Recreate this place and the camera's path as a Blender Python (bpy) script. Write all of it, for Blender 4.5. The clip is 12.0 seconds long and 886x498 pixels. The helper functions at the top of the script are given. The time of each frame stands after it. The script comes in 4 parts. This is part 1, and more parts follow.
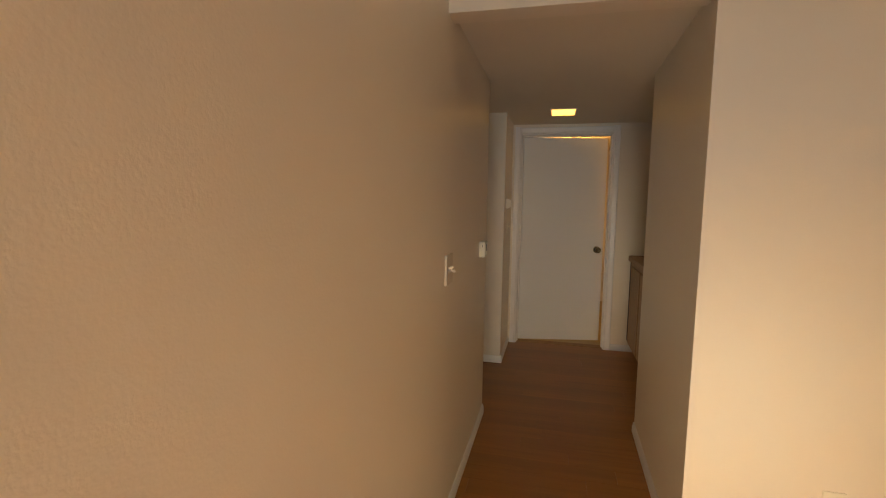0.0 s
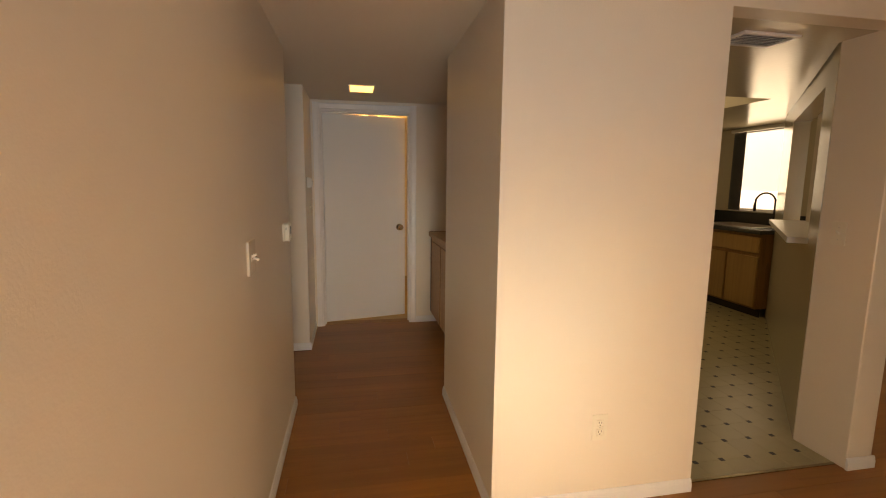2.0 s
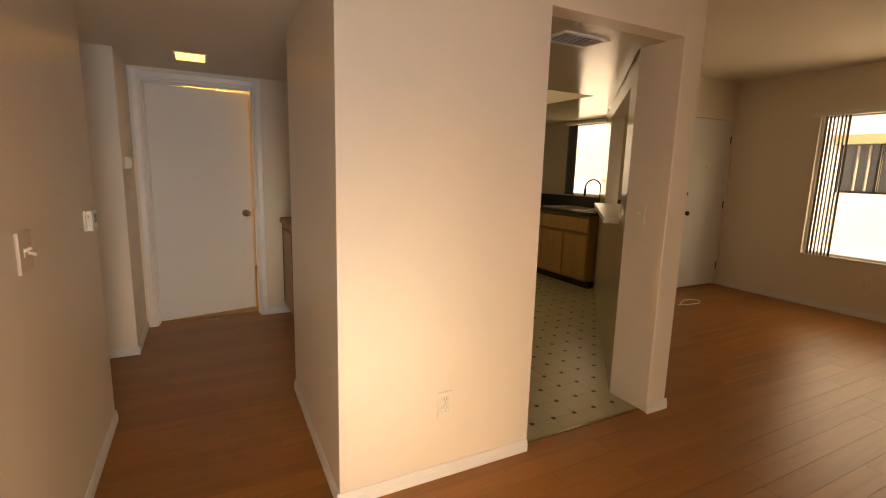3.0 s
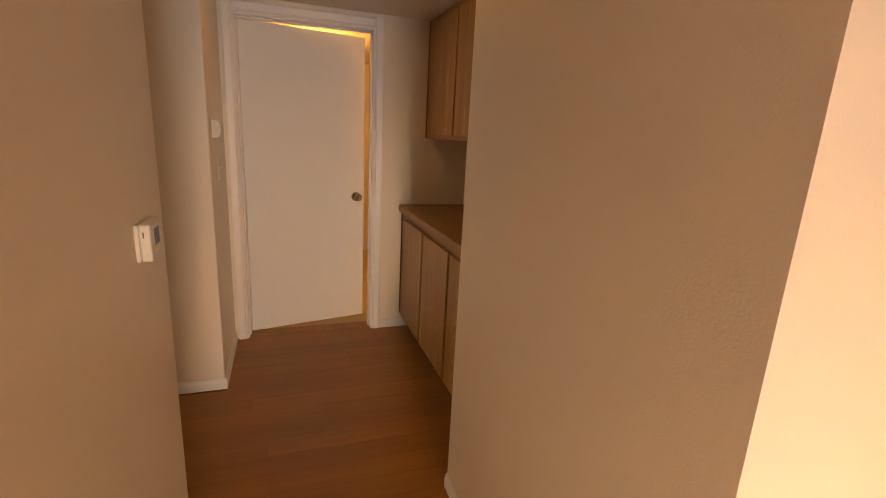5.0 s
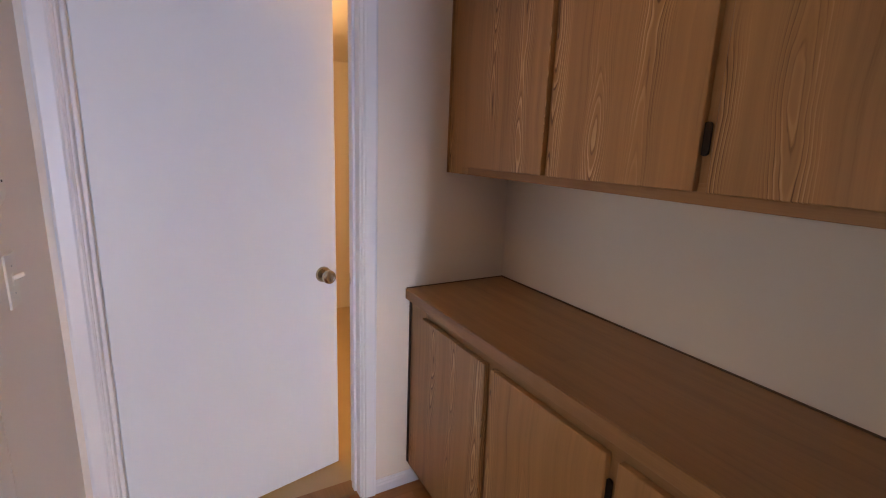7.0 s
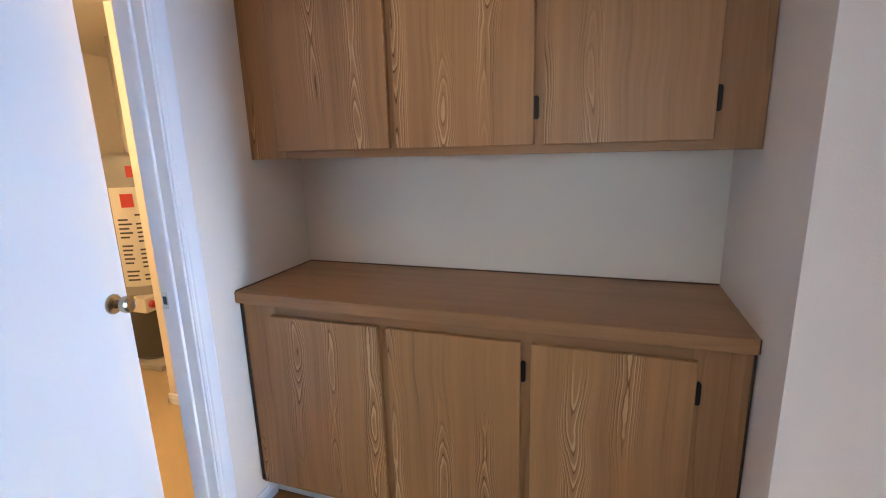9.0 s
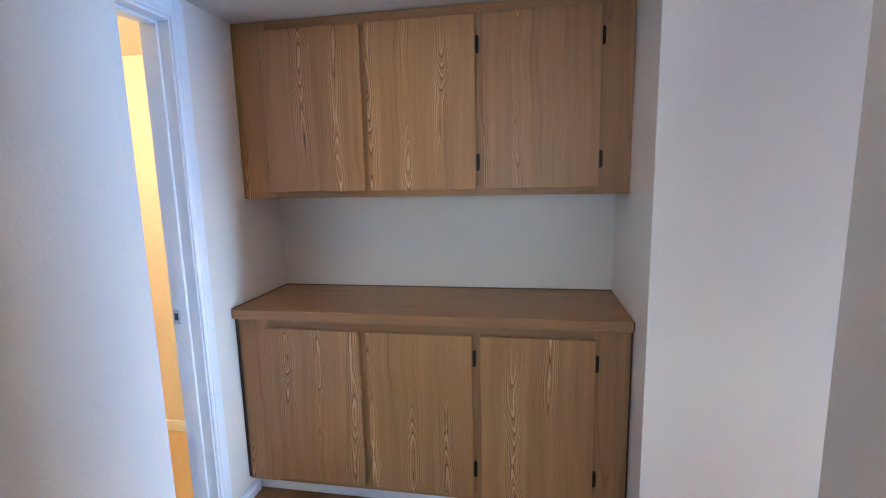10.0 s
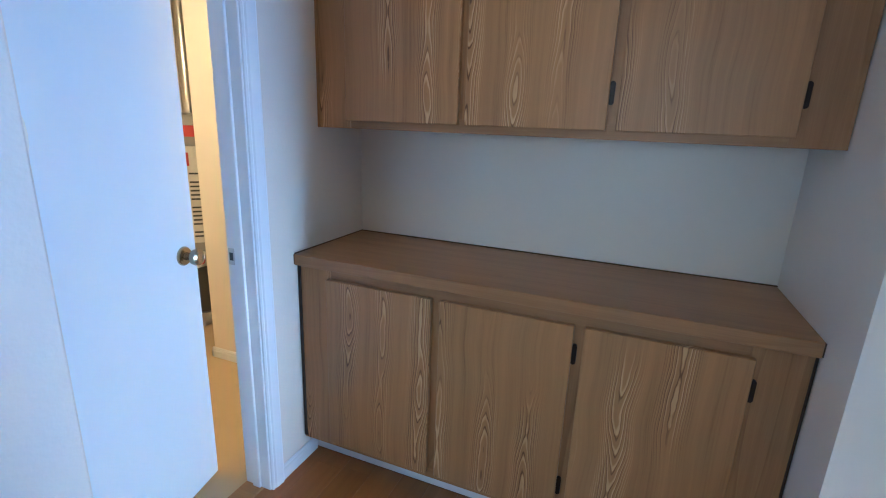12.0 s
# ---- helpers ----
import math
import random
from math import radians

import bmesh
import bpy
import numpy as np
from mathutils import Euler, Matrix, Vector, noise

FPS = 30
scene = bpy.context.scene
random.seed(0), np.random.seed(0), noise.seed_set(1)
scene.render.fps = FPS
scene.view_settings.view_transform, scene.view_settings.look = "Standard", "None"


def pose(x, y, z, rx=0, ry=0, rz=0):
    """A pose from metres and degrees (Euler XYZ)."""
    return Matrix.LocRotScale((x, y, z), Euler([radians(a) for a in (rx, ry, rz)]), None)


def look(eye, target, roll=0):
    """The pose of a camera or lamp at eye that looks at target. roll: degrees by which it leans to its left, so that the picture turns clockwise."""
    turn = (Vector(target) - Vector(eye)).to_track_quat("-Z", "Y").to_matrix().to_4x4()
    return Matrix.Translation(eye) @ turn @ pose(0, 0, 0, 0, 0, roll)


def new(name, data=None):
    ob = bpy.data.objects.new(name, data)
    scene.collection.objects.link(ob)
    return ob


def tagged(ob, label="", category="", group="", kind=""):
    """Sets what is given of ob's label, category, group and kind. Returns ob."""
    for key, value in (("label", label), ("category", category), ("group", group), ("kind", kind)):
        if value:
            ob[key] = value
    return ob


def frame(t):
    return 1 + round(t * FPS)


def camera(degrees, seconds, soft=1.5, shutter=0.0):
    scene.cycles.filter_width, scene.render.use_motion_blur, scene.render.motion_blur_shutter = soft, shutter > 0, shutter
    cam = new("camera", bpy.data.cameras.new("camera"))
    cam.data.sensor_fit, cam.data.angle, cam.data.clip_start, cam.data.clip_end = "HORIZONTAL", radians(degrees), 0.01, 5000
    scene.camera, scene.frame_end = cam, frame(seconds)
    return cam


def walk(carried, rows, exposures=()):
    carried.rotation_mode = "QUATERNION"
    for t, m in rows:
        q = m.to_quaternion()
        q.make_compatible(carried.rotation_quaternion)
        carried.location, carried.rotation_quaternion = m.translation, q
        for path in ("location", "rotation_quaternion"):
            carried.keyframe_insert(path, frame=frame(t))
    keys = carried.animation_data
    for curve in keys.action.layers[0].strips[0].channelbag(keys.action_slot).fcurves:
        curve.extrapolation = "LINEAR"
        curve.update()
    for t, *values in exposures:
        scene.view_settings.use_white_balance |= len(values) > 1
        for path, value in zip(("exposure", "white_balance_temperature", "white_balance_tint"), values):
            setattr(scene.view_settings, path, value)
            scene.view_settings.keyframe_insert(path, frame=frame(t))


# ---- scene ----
# ---- camera ----
cam = camera(87.1, 12.0, soft=1.1)
PATH = [
    (0, (0.421, -1.777, 1.379), (-0.037, 0.159, 1.176), 0.9),
    (0.5, (0.353, -1.712, 1.384), (0.069, 0.256, 1.168), 1.0),
    (1, (0.331, -1.697, 1.393), (0.199, 0.284, 1.153), 1.0),
    (1.5, (0.333, -1.699, 1.396), (0.406, 0.282, 1.133), 0.8),
    (2, (0.371, -1.7, 1.376), (0.752, 0.244, 1.096), 0.6),
    (2.5, (0.437, -1.719, 1.379), (1.16, 0.122, 1.084), 0.8),
    (3, (0.486, -1.697, 1.372), (1.393, 0.055, 1.039), 1.5),
    (3.5, (0.455, -1.541, 1.336), (1.171, 0.273, 0.893), 3.2),
    (3.7, (0.439, -1.426, 1.324), (1.072, 0.412, 0.854), 3.3),
    (5.3, (0.308, -0.107, 1.42), (0.956, 1.725, 0.945), 2.7),
    (5.5, (0.287, 0.069, 1.436), (0.955, 1.895, 0.967), 2.7),
    (6, (0.301, 0.48, 1.454), (1.045, 2.279, 1.0), 2.4),
    (6.5, (0.326, 0.827, 1.462), (1.185, 2.577, 1.014), 2.2),
    (6.7, (0.343, 0.958, 1.478), (1.224, 2.696, 1.029), 1.9),
    (8.3, (0.212, 1.653, 1.376), (1.868, 2.709, 0.998), 0.9),
    (8.5, (0.125, 1.629, 1.419), (1.843, 2.556, 0.984), -0.7),
    (9, (-0.169, 1.536, 1.404), (1.674, 2.176, 0.966), -1.7),
    (9.5, (-0.42, 1.535, 1.436), (1.487, 2.005, 1.056), -1.8),
    (10, (-0.636, 1.54, 1.45), (1.309, 1.891, 1.141), -1.3),
    (10.5, (-0.723, 1.536, 1.439), (1.233, 1.796, 1.115), -0.8),
    (11, (-0.672, 1.54, 1.439), (1.265, 1.846, 1.048), -0.3),
    (11.5, (-0.489, 1.556, 1.421), (1.394, 2.061, 0.974), 1.1),
    (12, (-0.239, 1.638, 1.394), (1.554, 2.36, 0.879), 2.2),
]
walk(cam, [(t, look(eye, target, roll)) for t, eye, target, roll in PATH],
     exposures=[(0.0, 1.92, 16000, 20), (0.6, 2.22, 16000, 20), (1.0, 2.27, 15500, 20), (2.5, 2.33, 14000, 22), (3.7, 2.48, 15000, 26), (5.5, 2.86, 25000, 38),
                (6.0, 2.96, 17500, 37), (6.7, 3.2, 8300, 31), (8.3, 3.84, 5600, 15), (9.0, 4.1, 5500, 12), (10.5, 4.2, 4800, 6), (12.0, 3.86, 4480, 2)])

# ---- world, sun and window light ----
SUN_TRAVEL = Vector((0.12, 0.93, -0.335)).normalized()
world = bpy.data.worlds.new("sky")
scene.world = world
world.use_nodes = True
wn = world.node_tree.nodes
sky = wn.new("ShaderNodeTexSky")
sky.sky_type, sky.sun_disc = "NISHITA", False
sky.sun_elevation = math.asin(-SUN_TRAVEL.z)
sky.sun_rotation = math.atan2(-SUN_TRAVEL.x, -SUN_TRAVEL.y)
world.node_tree.links.new(sky.outputs[0], wn["Background"].inputs[0])
wn["Background"].inputs[1].default_value = 0.15


def sun_lamp():
    data = bpy.data.lights.new("sun", "SUN")
    data.energy, data.angle, data.color = 4.4, radians(0.5), (1.0, 0.91, 0.78)
    ob = new("sun", data)
    ob.matrix_world = look((1.4, -9, 7), Vector((1.4, -9, 7)) + SUN_TRAVEL)


def window_light(name, eye, target, w, h, power, color):
    data = bpy.data.lights.new(name, "AREA")
    data.shape, data.size, data.size_y, data.energy, data.color = "RECTANGLE", w, h, power, color
    ob = new(name, data)
    ob.matrix_world = look(eye, target)
    return ob


SKY_WHITE = (1.0, 0.93, 0.82)
sun_lamp()
window_light("daylight_sliding_door", (0.56, -3.45, 1.05), (0.56, 0, 1.0), 0.95, 1.9, 2.5, (0.16, 0.51, 1.0)).data.spread = radians(88)
# lamp added at one side of the glass door to lay a pale wall glow
window_light("wall_glow_helper_sliding_door", (0.32, -3.43, 0.55), (1.06, 0, 0.68), 0.25, 0.70, 0.13, (0.60, 0.84, 1.0)).data.spread = radians(20)
window_light("daylight_living_window", (6.43, 0.1, 1.31), (0, 0.1, 1.0), 1.85, 1.40, 2.0, (1.0, 0.96, 0.84))
window_light("daylight_kitchen_window", (5.153, 3.10, 1.57), (0, 3.10, 1.0), 0.70, 0.92, 0.6, SKY_WHITE)
window_light("daylight_bedroom_window", (-4.42, 1.25, 1.45), (0, 1.3, 1.3), 1.4, 1.3, 0.62, (1.0, 0.97, 0.96))


# ---- materials ----
def mat(name, base, rough=0.6, vary=0.06, scale=3.0, bump=0.0, bump_scale=120.0, metal=0.0, spec=0.5, coat=0.0, per_object=0.0):
    """A paint, plastic, metal or stone: base colour with a slow and a fine variation, and fine relief."""
    m = bpy.data.materials.new(name)
    m.use_nodes = True
    n, l = m.node_tree.nodes, m.node_tree.links
    b = n["Principled BSDF"]
    b.inputs["Roughness"].default_value, b.inputs["Metallic"].default_value = rough, metal
    b.inputs["Specular IOR Level"].default_value, b.inputs["Coat Weight"].default_value = spec, coat
    co = n.new("ShaderNodeTexCoord")
    slow, fine = n.new("ShaderNodeTexNoise"), n.new("ShaderNodeTexNoise")
    slow.inputs["Scale"].default_value, slow.inputs["Detail"].default_value = scale, 4
    fine.inputs["Scale"].default_value, fine.inputs["Detail"].default_value = bump_scale, 3
    l.new(co.outputs["Object"], slow.inputs["Vector"])
    l.new(co.outputs["Object"], fine.inputs["Vector"])
    hsv = n.new("ShaderNodeHueSaturation")
    hsv.inputs["Color"].default_value = (*base, 1)
    rng = n.new("ShaderNodeMapRange")
    rng.inputs["To Min"].default_value, rng.inputs["To Max"].default_value = 1 - vary, 1 + vary
    l.new(slow.outputs["Fac"], rng.inputs["Value"])
    out = rng.outputs[0]
    if per_object:
        info, r2, mul = n.new("ShaderNodeObjectInfo"), n.new("ShaderNodeMapRange"), n.new("ShaderNodeMath")
        r2.inputs["To Min"].default_value, r2.inputs["To Max"].default_value = 1 - per_object, 1 + per_object
        l.new(info.outputs["Random"], r2.inputs["Value"])
        mul.operation = "MULTIPLY"
        l.new(out, mul.inputs[0])
        l.new(r2.outputs[0], mul.inputs[1])
        out = mul.outputs[0]
    l.new(out, hsv.inputs["Value"])
    l.new(hsv.outputs[0], b.inputs["Base Color"])
    if bump:
        bp = n.new("ShaderNodeBump")
        bp.inputs["Strength"].default_value, bp.inputs["Distance"].default_value = bump, 0.002
        l.new(fine.outputs["Fac"], bp.inputs["Height"])
        l.new(bp.outputs[0], b.inputs["Normal"])
    return m


def wood(name, light, dark, rough=0.45, along="Z", figure=5.0, rings=9.0, contrast=1.0, tone=0.06, bump=0.15, coat=0.0, fine=1.0, band=26.0):
    """Wood with long nested figure, fine pores and a tone of its own for each piece."""
    m = bpy.data.materials.new(name)
    m.use_nodes = True
    n, l = m.node_tree.nodes, m.node_tree.links
    b = n["Principled BSDF"]
    b.inputs["Roughness"].default_value, b.inputs["Coat Weight"].default_value = rough, coat
    b.inputs["Coat Roughness"].default_value = 0.25
    co, info = n.new("ShaderNodeTexCoord"), n.new("ShaderNodeObjectInfo")
    shift = n.new("ShaderNodeVectorMath")
    shift.operation = "MULTIPLY_ADD"
    rnd = n.new("ShaderNodeCombineXYZ")
    for i in range(3):
        l.new(info.outputs["Random"], rnd.inputs[i])
    l.new(rnd.outputs[0], shift.inputs[0])
    shift.inputs[1].default_value = (37.0, 53.0, 29.0)
    l.new(co.outputs["Object"], shift.inputs[2])

    def stretched(a, c, detail, rough_=0.5):
        mp, ns = n.new("ShaderNodeMapping"), n.new("ShaderNodeTexNoise")
        s = [a, a, a]
        s["XYZ".index(along)] = c
        mp.inputs["Scale"].default_value = s
        ns.inputs["Scale"].default_value, ns.inputs["Detail"].default_value = 1.0, detail
        ns.inputs["Roughness"].default_value = rough_
        l.new(shift.outputs[0], mp.inputs["Vector"])
        l.new(mp.outputs[0], ns.inputs["Vector"])
        return ns.outputs["Fac"]

    def math_node(op, a, bval):
        k = n.new("ShaderNodeMath")
        k.operation = op
        l.new(a, k.inputs[0])
        if isinstance(bval, float):
            k.inputs[1].default_value = bval
        else:
            l.new(bval, k.inputs[1])
        return k.outputs[0]

    field = stretched(figure, figure * 0.075, 0.9, 0.4)
    wob = stretched(40.0, 3.0, 2)
    ring = math_node("FRACT", math_node("MULTIPLY_ADD", field, rings * 2.0), 0.0)
    ring.node.inputs[0].links[0].from_node.inputs[2].default_value = 0.0
    line = n.new("ShaderNodeValToRGB")
    line.color_ramp.elements[0].position, line.color_ramp.elements[0].color = 0.0, (0.35, 0.35, 0.35, 1)
    line.color_ramp.elements[1].position, line.color_ramp.elements[1].color = 1.0, (0.0, 0.0, 0.0, 1)
    e = line.color_ramp.elements.new(0.75)
    e.color = (0.30, 0.30, 0.30, 1)
    e = line.color_ramp.elements.new(0.93)
    e.color = (1.0, 1.0, 1.0, 1)
    l.new(ring, line.inputs[0])
    pores = stretched(330.0, 9.0, 3, 0.6)
    streak = stretched(band, 0.027 * band, 4, 0.6)
    blend = math_node("MULTIPLY", line.outputs[0], 0.42 * contrast)
    blend = math_node("ADD", blend, math_node("MULTIPLY", streak, 0.62))
    blend = math_node("ADD", blend, math_node("MULTIPLY", pores, 0.30 * fine))
    blend = math_node("ADD", blend, math_node("MULTIPLY", wob, 0.10 + 0.2 * (1.0 - fine)))
    rng = n.new("ShaderNodeMapRange")
    rng.inputs["From Min"].default_value, rng.inputs["From Max"].default_value = 0.32, 1.0
    l.new(blend, rng.inputs["Value"])
    mix = n.new("ShaderNodeMix")
    mix.data_type = "RGBA"
    mix.inputs["A"].default_value, mix.inputs["B"].default_value = (*light, 1), (*dark, 1)
    l.new(rng.outputs[0], mix.inputs["Factor"])
    hsv, tr = n.new("ShaderNodeHueSaturation"), n.new("ShaderNodeMapRange")
    tr.inputs["To Min"].default_value, tr.inputs["To Max"].default_value = 1 - tone, 1 + tone
    l.new(info.outputs["Random"], tr.inputs["Value"])
    l.new(tr.outputs[0], hsv.inputs["Value"])
    l.new(mix.outputs["Result"], hsv.inputs["Color"])
    l.new(hsv.outputs[0], b.inputs["Base Color"])
    bp = n.new("ShaderNodeBump")
    bp.inputs["Strength"].default_value, bp.inputs["Distance"].default_value, bp.invert = bump, 0.001, True
    l.new(rng.outputs[0], bp.inputs["Height"])
    l.new(bp.outputs[0], b.inputs["Normal"])
    return m


def cathedral_laminate(name, mid, dark, pale, rough):
    """Printed oak: straight streaks, and here and there a narrow column of nested pale arches."""
    m = bpy.data.materials.new(name)
    m.use_nodes = True
    n, l = m.node_tree.nodes, m.node_tree.links
    b = n["Principled BSDF"]
    b.inputs["Roughness"].default_value = rough

    def op(kind, a, c=None, d=None):
        k = n.new("ShaderNodeMath")
        k.operation = kind
        for i, v in enumerate((a, c, d)):
            if v is None:
                continue
            if isinstance(v, (int, float)):
                k.inputs[i].default_value = v
            else:
                l.new(v, k.inputs[i])
        return k.outputs[0]

    def noise(x, y, z, detail, roughness=0.5):
        c, t = n.new("ShaderNodeCombineXYZ"), n.new("ShaderNodeTexNoise")
        for i, v in enumerate((x, y, z)):
            if isinstance(v, (int, float)):
                c.inputs[i].default_value = v
            else:
                l.new(v, c.inputs[i])
        t.inputs["Scale"].default_value, t.inputs["Detail"].default_value, t.inputs["Roughness"].default_value = 1.0, detail, roughness
        l.new(c.outputs[0], t.inputs["Vector"])
        return t.outputs["Fac"]

    def ramp(v, lo, hi, a=0.0, c=1.0):
        r = n.new("ShaderNodeMapRange")
        for key, x in (("From Min", lo), ("From Max", hi), ("To Min", a), ("To Max", c)):
            r.inputs[key].default_value = x
        l.new(v, r.inputs["Value"])
        return r.outputs[0]

    co, info, sep = n.new("ShaderNodeTexCoord"), n.new("ShaderNodeObjectInfo"), n.new("ShaderNodeSeparateXYZ")
    l.new(co.outputs["Object"], sep.inputs[0])
    rnd = op("MULTIPLY", info.outputs["Random"], 31.0)
    h = op("ADD", op("ADD", sep.outputs[0], sep.outputs[1]), rnd)
    z = op("ADD", sep.outputs[2], op("MULTIPLY", rnd, 1.7))
    bent = op("ADD", h, op("MULTIPLY", op("SUBTRACT", noise(rnd, op("MULTIPLY", h, 2.0), op("MULTIPLY", z, 3.2), 1.0), 0.5), 0.045))
    cell = op("DIVIDE", bent, 0.155)
    column = op("FLOOR", cell)
    stray = op("MULTIPLY", op("SUBTRACT", noise(op("MULTIPLY", column, 7.13), 2.1, op("MULTIPLY", z, 1.1), 0.0), 0.5), 0.06)
    u = op("SUBTRACT", op("MULTIPLY", op("SUBTRACT", op("FRACT", cell), 0.5), 0.155), stray)
    rise = op("MULTIPLY", noise(op("MULTIPLY", column, 5.37), 0.3, op("MULTIPLY", z, 2.1), 1.0), 15.0)
    field = op("ADD", op("MULTIPLY", op("POWER", op("ABSOLUTE", u), 1.6), 700.0), rise)
    field = op("ADD", field, op("MULTIPLY", noise(op("MULTIPLY", h, 34.0), 0.0, op("MULTIPLY", z, 11.0), 2.0), 1.0))
    ring = op("FRACT", field)
    pale_band = op("MULTIPLY", ramp(ring, 0.30, 0.52), ramp(ring, 0.78, 0.68))
    dark_line = op("MULTIPLY", ramp(ring, 0.70, 0.80), ramp(ring, 0.98, 0.86))
    spread = op("ABSOLUTE", u)
    strength = ramp(noise(op("MULTIPLY", column, 3.91), 7.7, op("MULTIPLY", z, 1.3), 0.0), 0.41, 0.55)
    mask = op("MULTIPLY", ramp(spread, 0.060, 0.026), strength)
    fine = noise(op("MULTIPLY", bent, 105.0), 0.0, op("MULTIPLY", z, 1.6), 2.0, 0.5)
    broad = noise(op("MULTIPLY", bent, 24.0), 4.0, op("MULTIPLY", z, 0.8), 3.0, 0.55)
    pores = noise(op("MULTIPLY", h, 700.0), 9.0, op("MULTIPLY", z, 24.0), 2.0)
    shade = op("ADD", op("MULTIPLY", fine, 0.36), op("MULTIPLY", broad, 0.64))
    shade = ramp(op("ADD", shade, op("MULTIPLY", op("SUBTRACT", pores, 0.5), 0.14)), 0.22, 0.78)
    tone = n.new("ShaderNodeValToRGB")
    tone.color_ramp.elements[0].color, tone.color_ramp.elements[1].color = (*dark, 1), (*pale, 1)
    for pos, c in ((0.30, [x * 0.82 for x in mid]), (0.62, mid)):
        tone.color_ramp.elements.new(pos).color = (*c, 1)
    v = op("SUBTRACT", op("ADD", op("MULTIPLY", shade, 0.82), op("MULTIPLY", op("MULTIPLY", pale_band, mask), 0.44)), op("MULTIPLY", op("MULTIPLY", dark_line, mask), 0.42))
    l.new(v, tone.inputs[0])
    hsv = n.new("ShaderNodeHueSaturation")
    l.new(ramp(info.outputs["Random"], 0.0, 1.0, 0.95, 1.05), hsv.inputs["Value"])
    l.new(tone.outputs[0], hsv.inputs["Color"])
    l.new(hsv.outputs[0], b.inputs["Base Color"])
    bp = n.new("ShaderNodeBump")
    bp.inputs["Strength"].default_value, bp.inputs["Distance"].default_value = 0.12, 0.001
    l.new(pores, bp.inputs["Height"])
    l.new(bp.outputs[0], b.inputs["Normal"])
    return m


def glowing(name, color, strength):
    m = mat(name, color, 0.4)
    b = m.node_tree.nodes["Principled BSDF"]
    b.inputs["Emission Color"].default_value, b.inputs["Emission Strength"].default_value = (*color, 1), strength
    return m


def glass_material():
    m = bpy.data.materials.new("glass")
    m.use_nodes = True
    b = m.node_tree.nodes["Principled BSDF"]
    b.inputs["Roughness"].default_value, b.inputs["Transmission Weight"].default_value = 0.0, 1.0
    b.inputs["IOR"].default_value = 1.05
    return m


PAINT = mat("wall_paint", (0.78, 0.715, 0.628), 0.36, 0.025, 1.6, 0.24, 170, spec=0.5)
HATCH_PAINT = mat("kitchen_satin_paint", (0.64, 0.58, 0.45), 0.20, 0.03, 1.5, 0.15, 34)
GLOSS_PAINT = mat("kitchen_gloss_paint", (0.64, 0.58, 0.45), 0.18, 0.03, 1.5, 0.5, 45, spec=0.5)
CEILING_PAINT = mat("ceiling_paint", (0.76, 0.71, 0.63), 0.8, 0.03, 1.5, 0.5, 140)
TRIM_PAINT = mat("trim_paint", (0.79, 0.80, 0.81), 0.34, 0.015, 5, 0.03, 90)
DOOR_PAINT = mat("door_paint", (0.74, 0.79, 0.82), 0.36, 0.02, 1.2, 0.08, 90)
OAK = cathedral_laminate("cabinet_laminate", (0.445, 0.232, 0.083), (0.145, 0.063, 0.019), (0.66, 0.435, 0.215), 0.42)
OAK_FRAME = wood("cabinet_frame_wood", (0.45, 0.24, 0.09), (0.21, 0.10, 0.034), 0.45, "Z", 7.0, 4.0, 0.7)
OAK_RAIL = wood("cabinet_rail_wood", (0.43, 0.227, 0.085), (0.19, 0.09, 0.03), 0.45, "Y", 4.0, 3.0, 0.4)
OAK_TOP = wood("counter_laminate", (0.50, 0.27, 0.105), (0.24, 0.115, 0.04), 0.38, "Y", 9.0, 4.0, 0.35)
SEAM_WOOD = mat("dark_seam", (0.12, 0.065, 0.03), 0.6)
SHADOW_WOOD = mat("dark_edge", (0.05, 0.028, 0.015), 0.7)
LAMINATE = wood("floor_laminate", (0.41, 0.165, 0.038), (0.19, 0.066, 0.014), 0.36, "X", 5.0, 3.0, 0.30, 0.10, 0.05, fine=0.45, band=13.0)
SUBFLOOR = mat("plank_joint", (0.16, 0.065, 0.02), 0.8)
HINGE_BRONZE = mat("dark_bronze", (0.035, 0.028, 0.024), 0.42, metal=0.8)
BRASS = mat("antique_brass", (0.38, 0.32, 0.22), 0.24, 0.12, 30, metal=1.0)
STEEL = mat("steel", (0.55, 0.54, 0.52), 0.28, 0.06, 30, metal=1.0)
IVORY = mat("ivory_plastic", (0.78, 0.74, 0.64), 0.32, 0.02)
DARK_SLOT = mat("dark_slot", (0.03, 0.027, 0.025), 0.6)
LCD = mat("lcd_grey", (0.20, 0.23, 0.23), 0.18)
VINYL = mat("vinyl_tile", (0.46, 0.415, 0.26), 0.34, 0.06, 9, 0.05, 80, per_object=0.04)
VINYL_JOINT = mat("vinyl_joint", (0.36, 0.33, 0.24), 0.6)
VINYL_DOT = mat("vinyl_inset", (0.03, 0.03, 0.028), 0.4)
KITCHEN_WOOD = wood("kitchen_cabinet_wood", (0.58, 0.36, 0.15), (0.36, 0.20, 0.075), 0.4, "Z", 4.0, 4.0, 0.5)
GRANITE = mat("dark_counter", (0.045, 0.042, 0.036), 0.18, 0.4, 60, spec=0.6)
ALUMINIUM = mat("white_aluminium", (0.78, 0.77, 0.74), 0.35)
BLIND = mat("blind_vinyl", (0.22, 0.205, 0.18), 0.5, 0.04)
GLASS = glass_material()
STUCCO = mat("stucco", (0.84, 0.86, 0.88), 0.9, 0.06, 3, 0.6, 60)
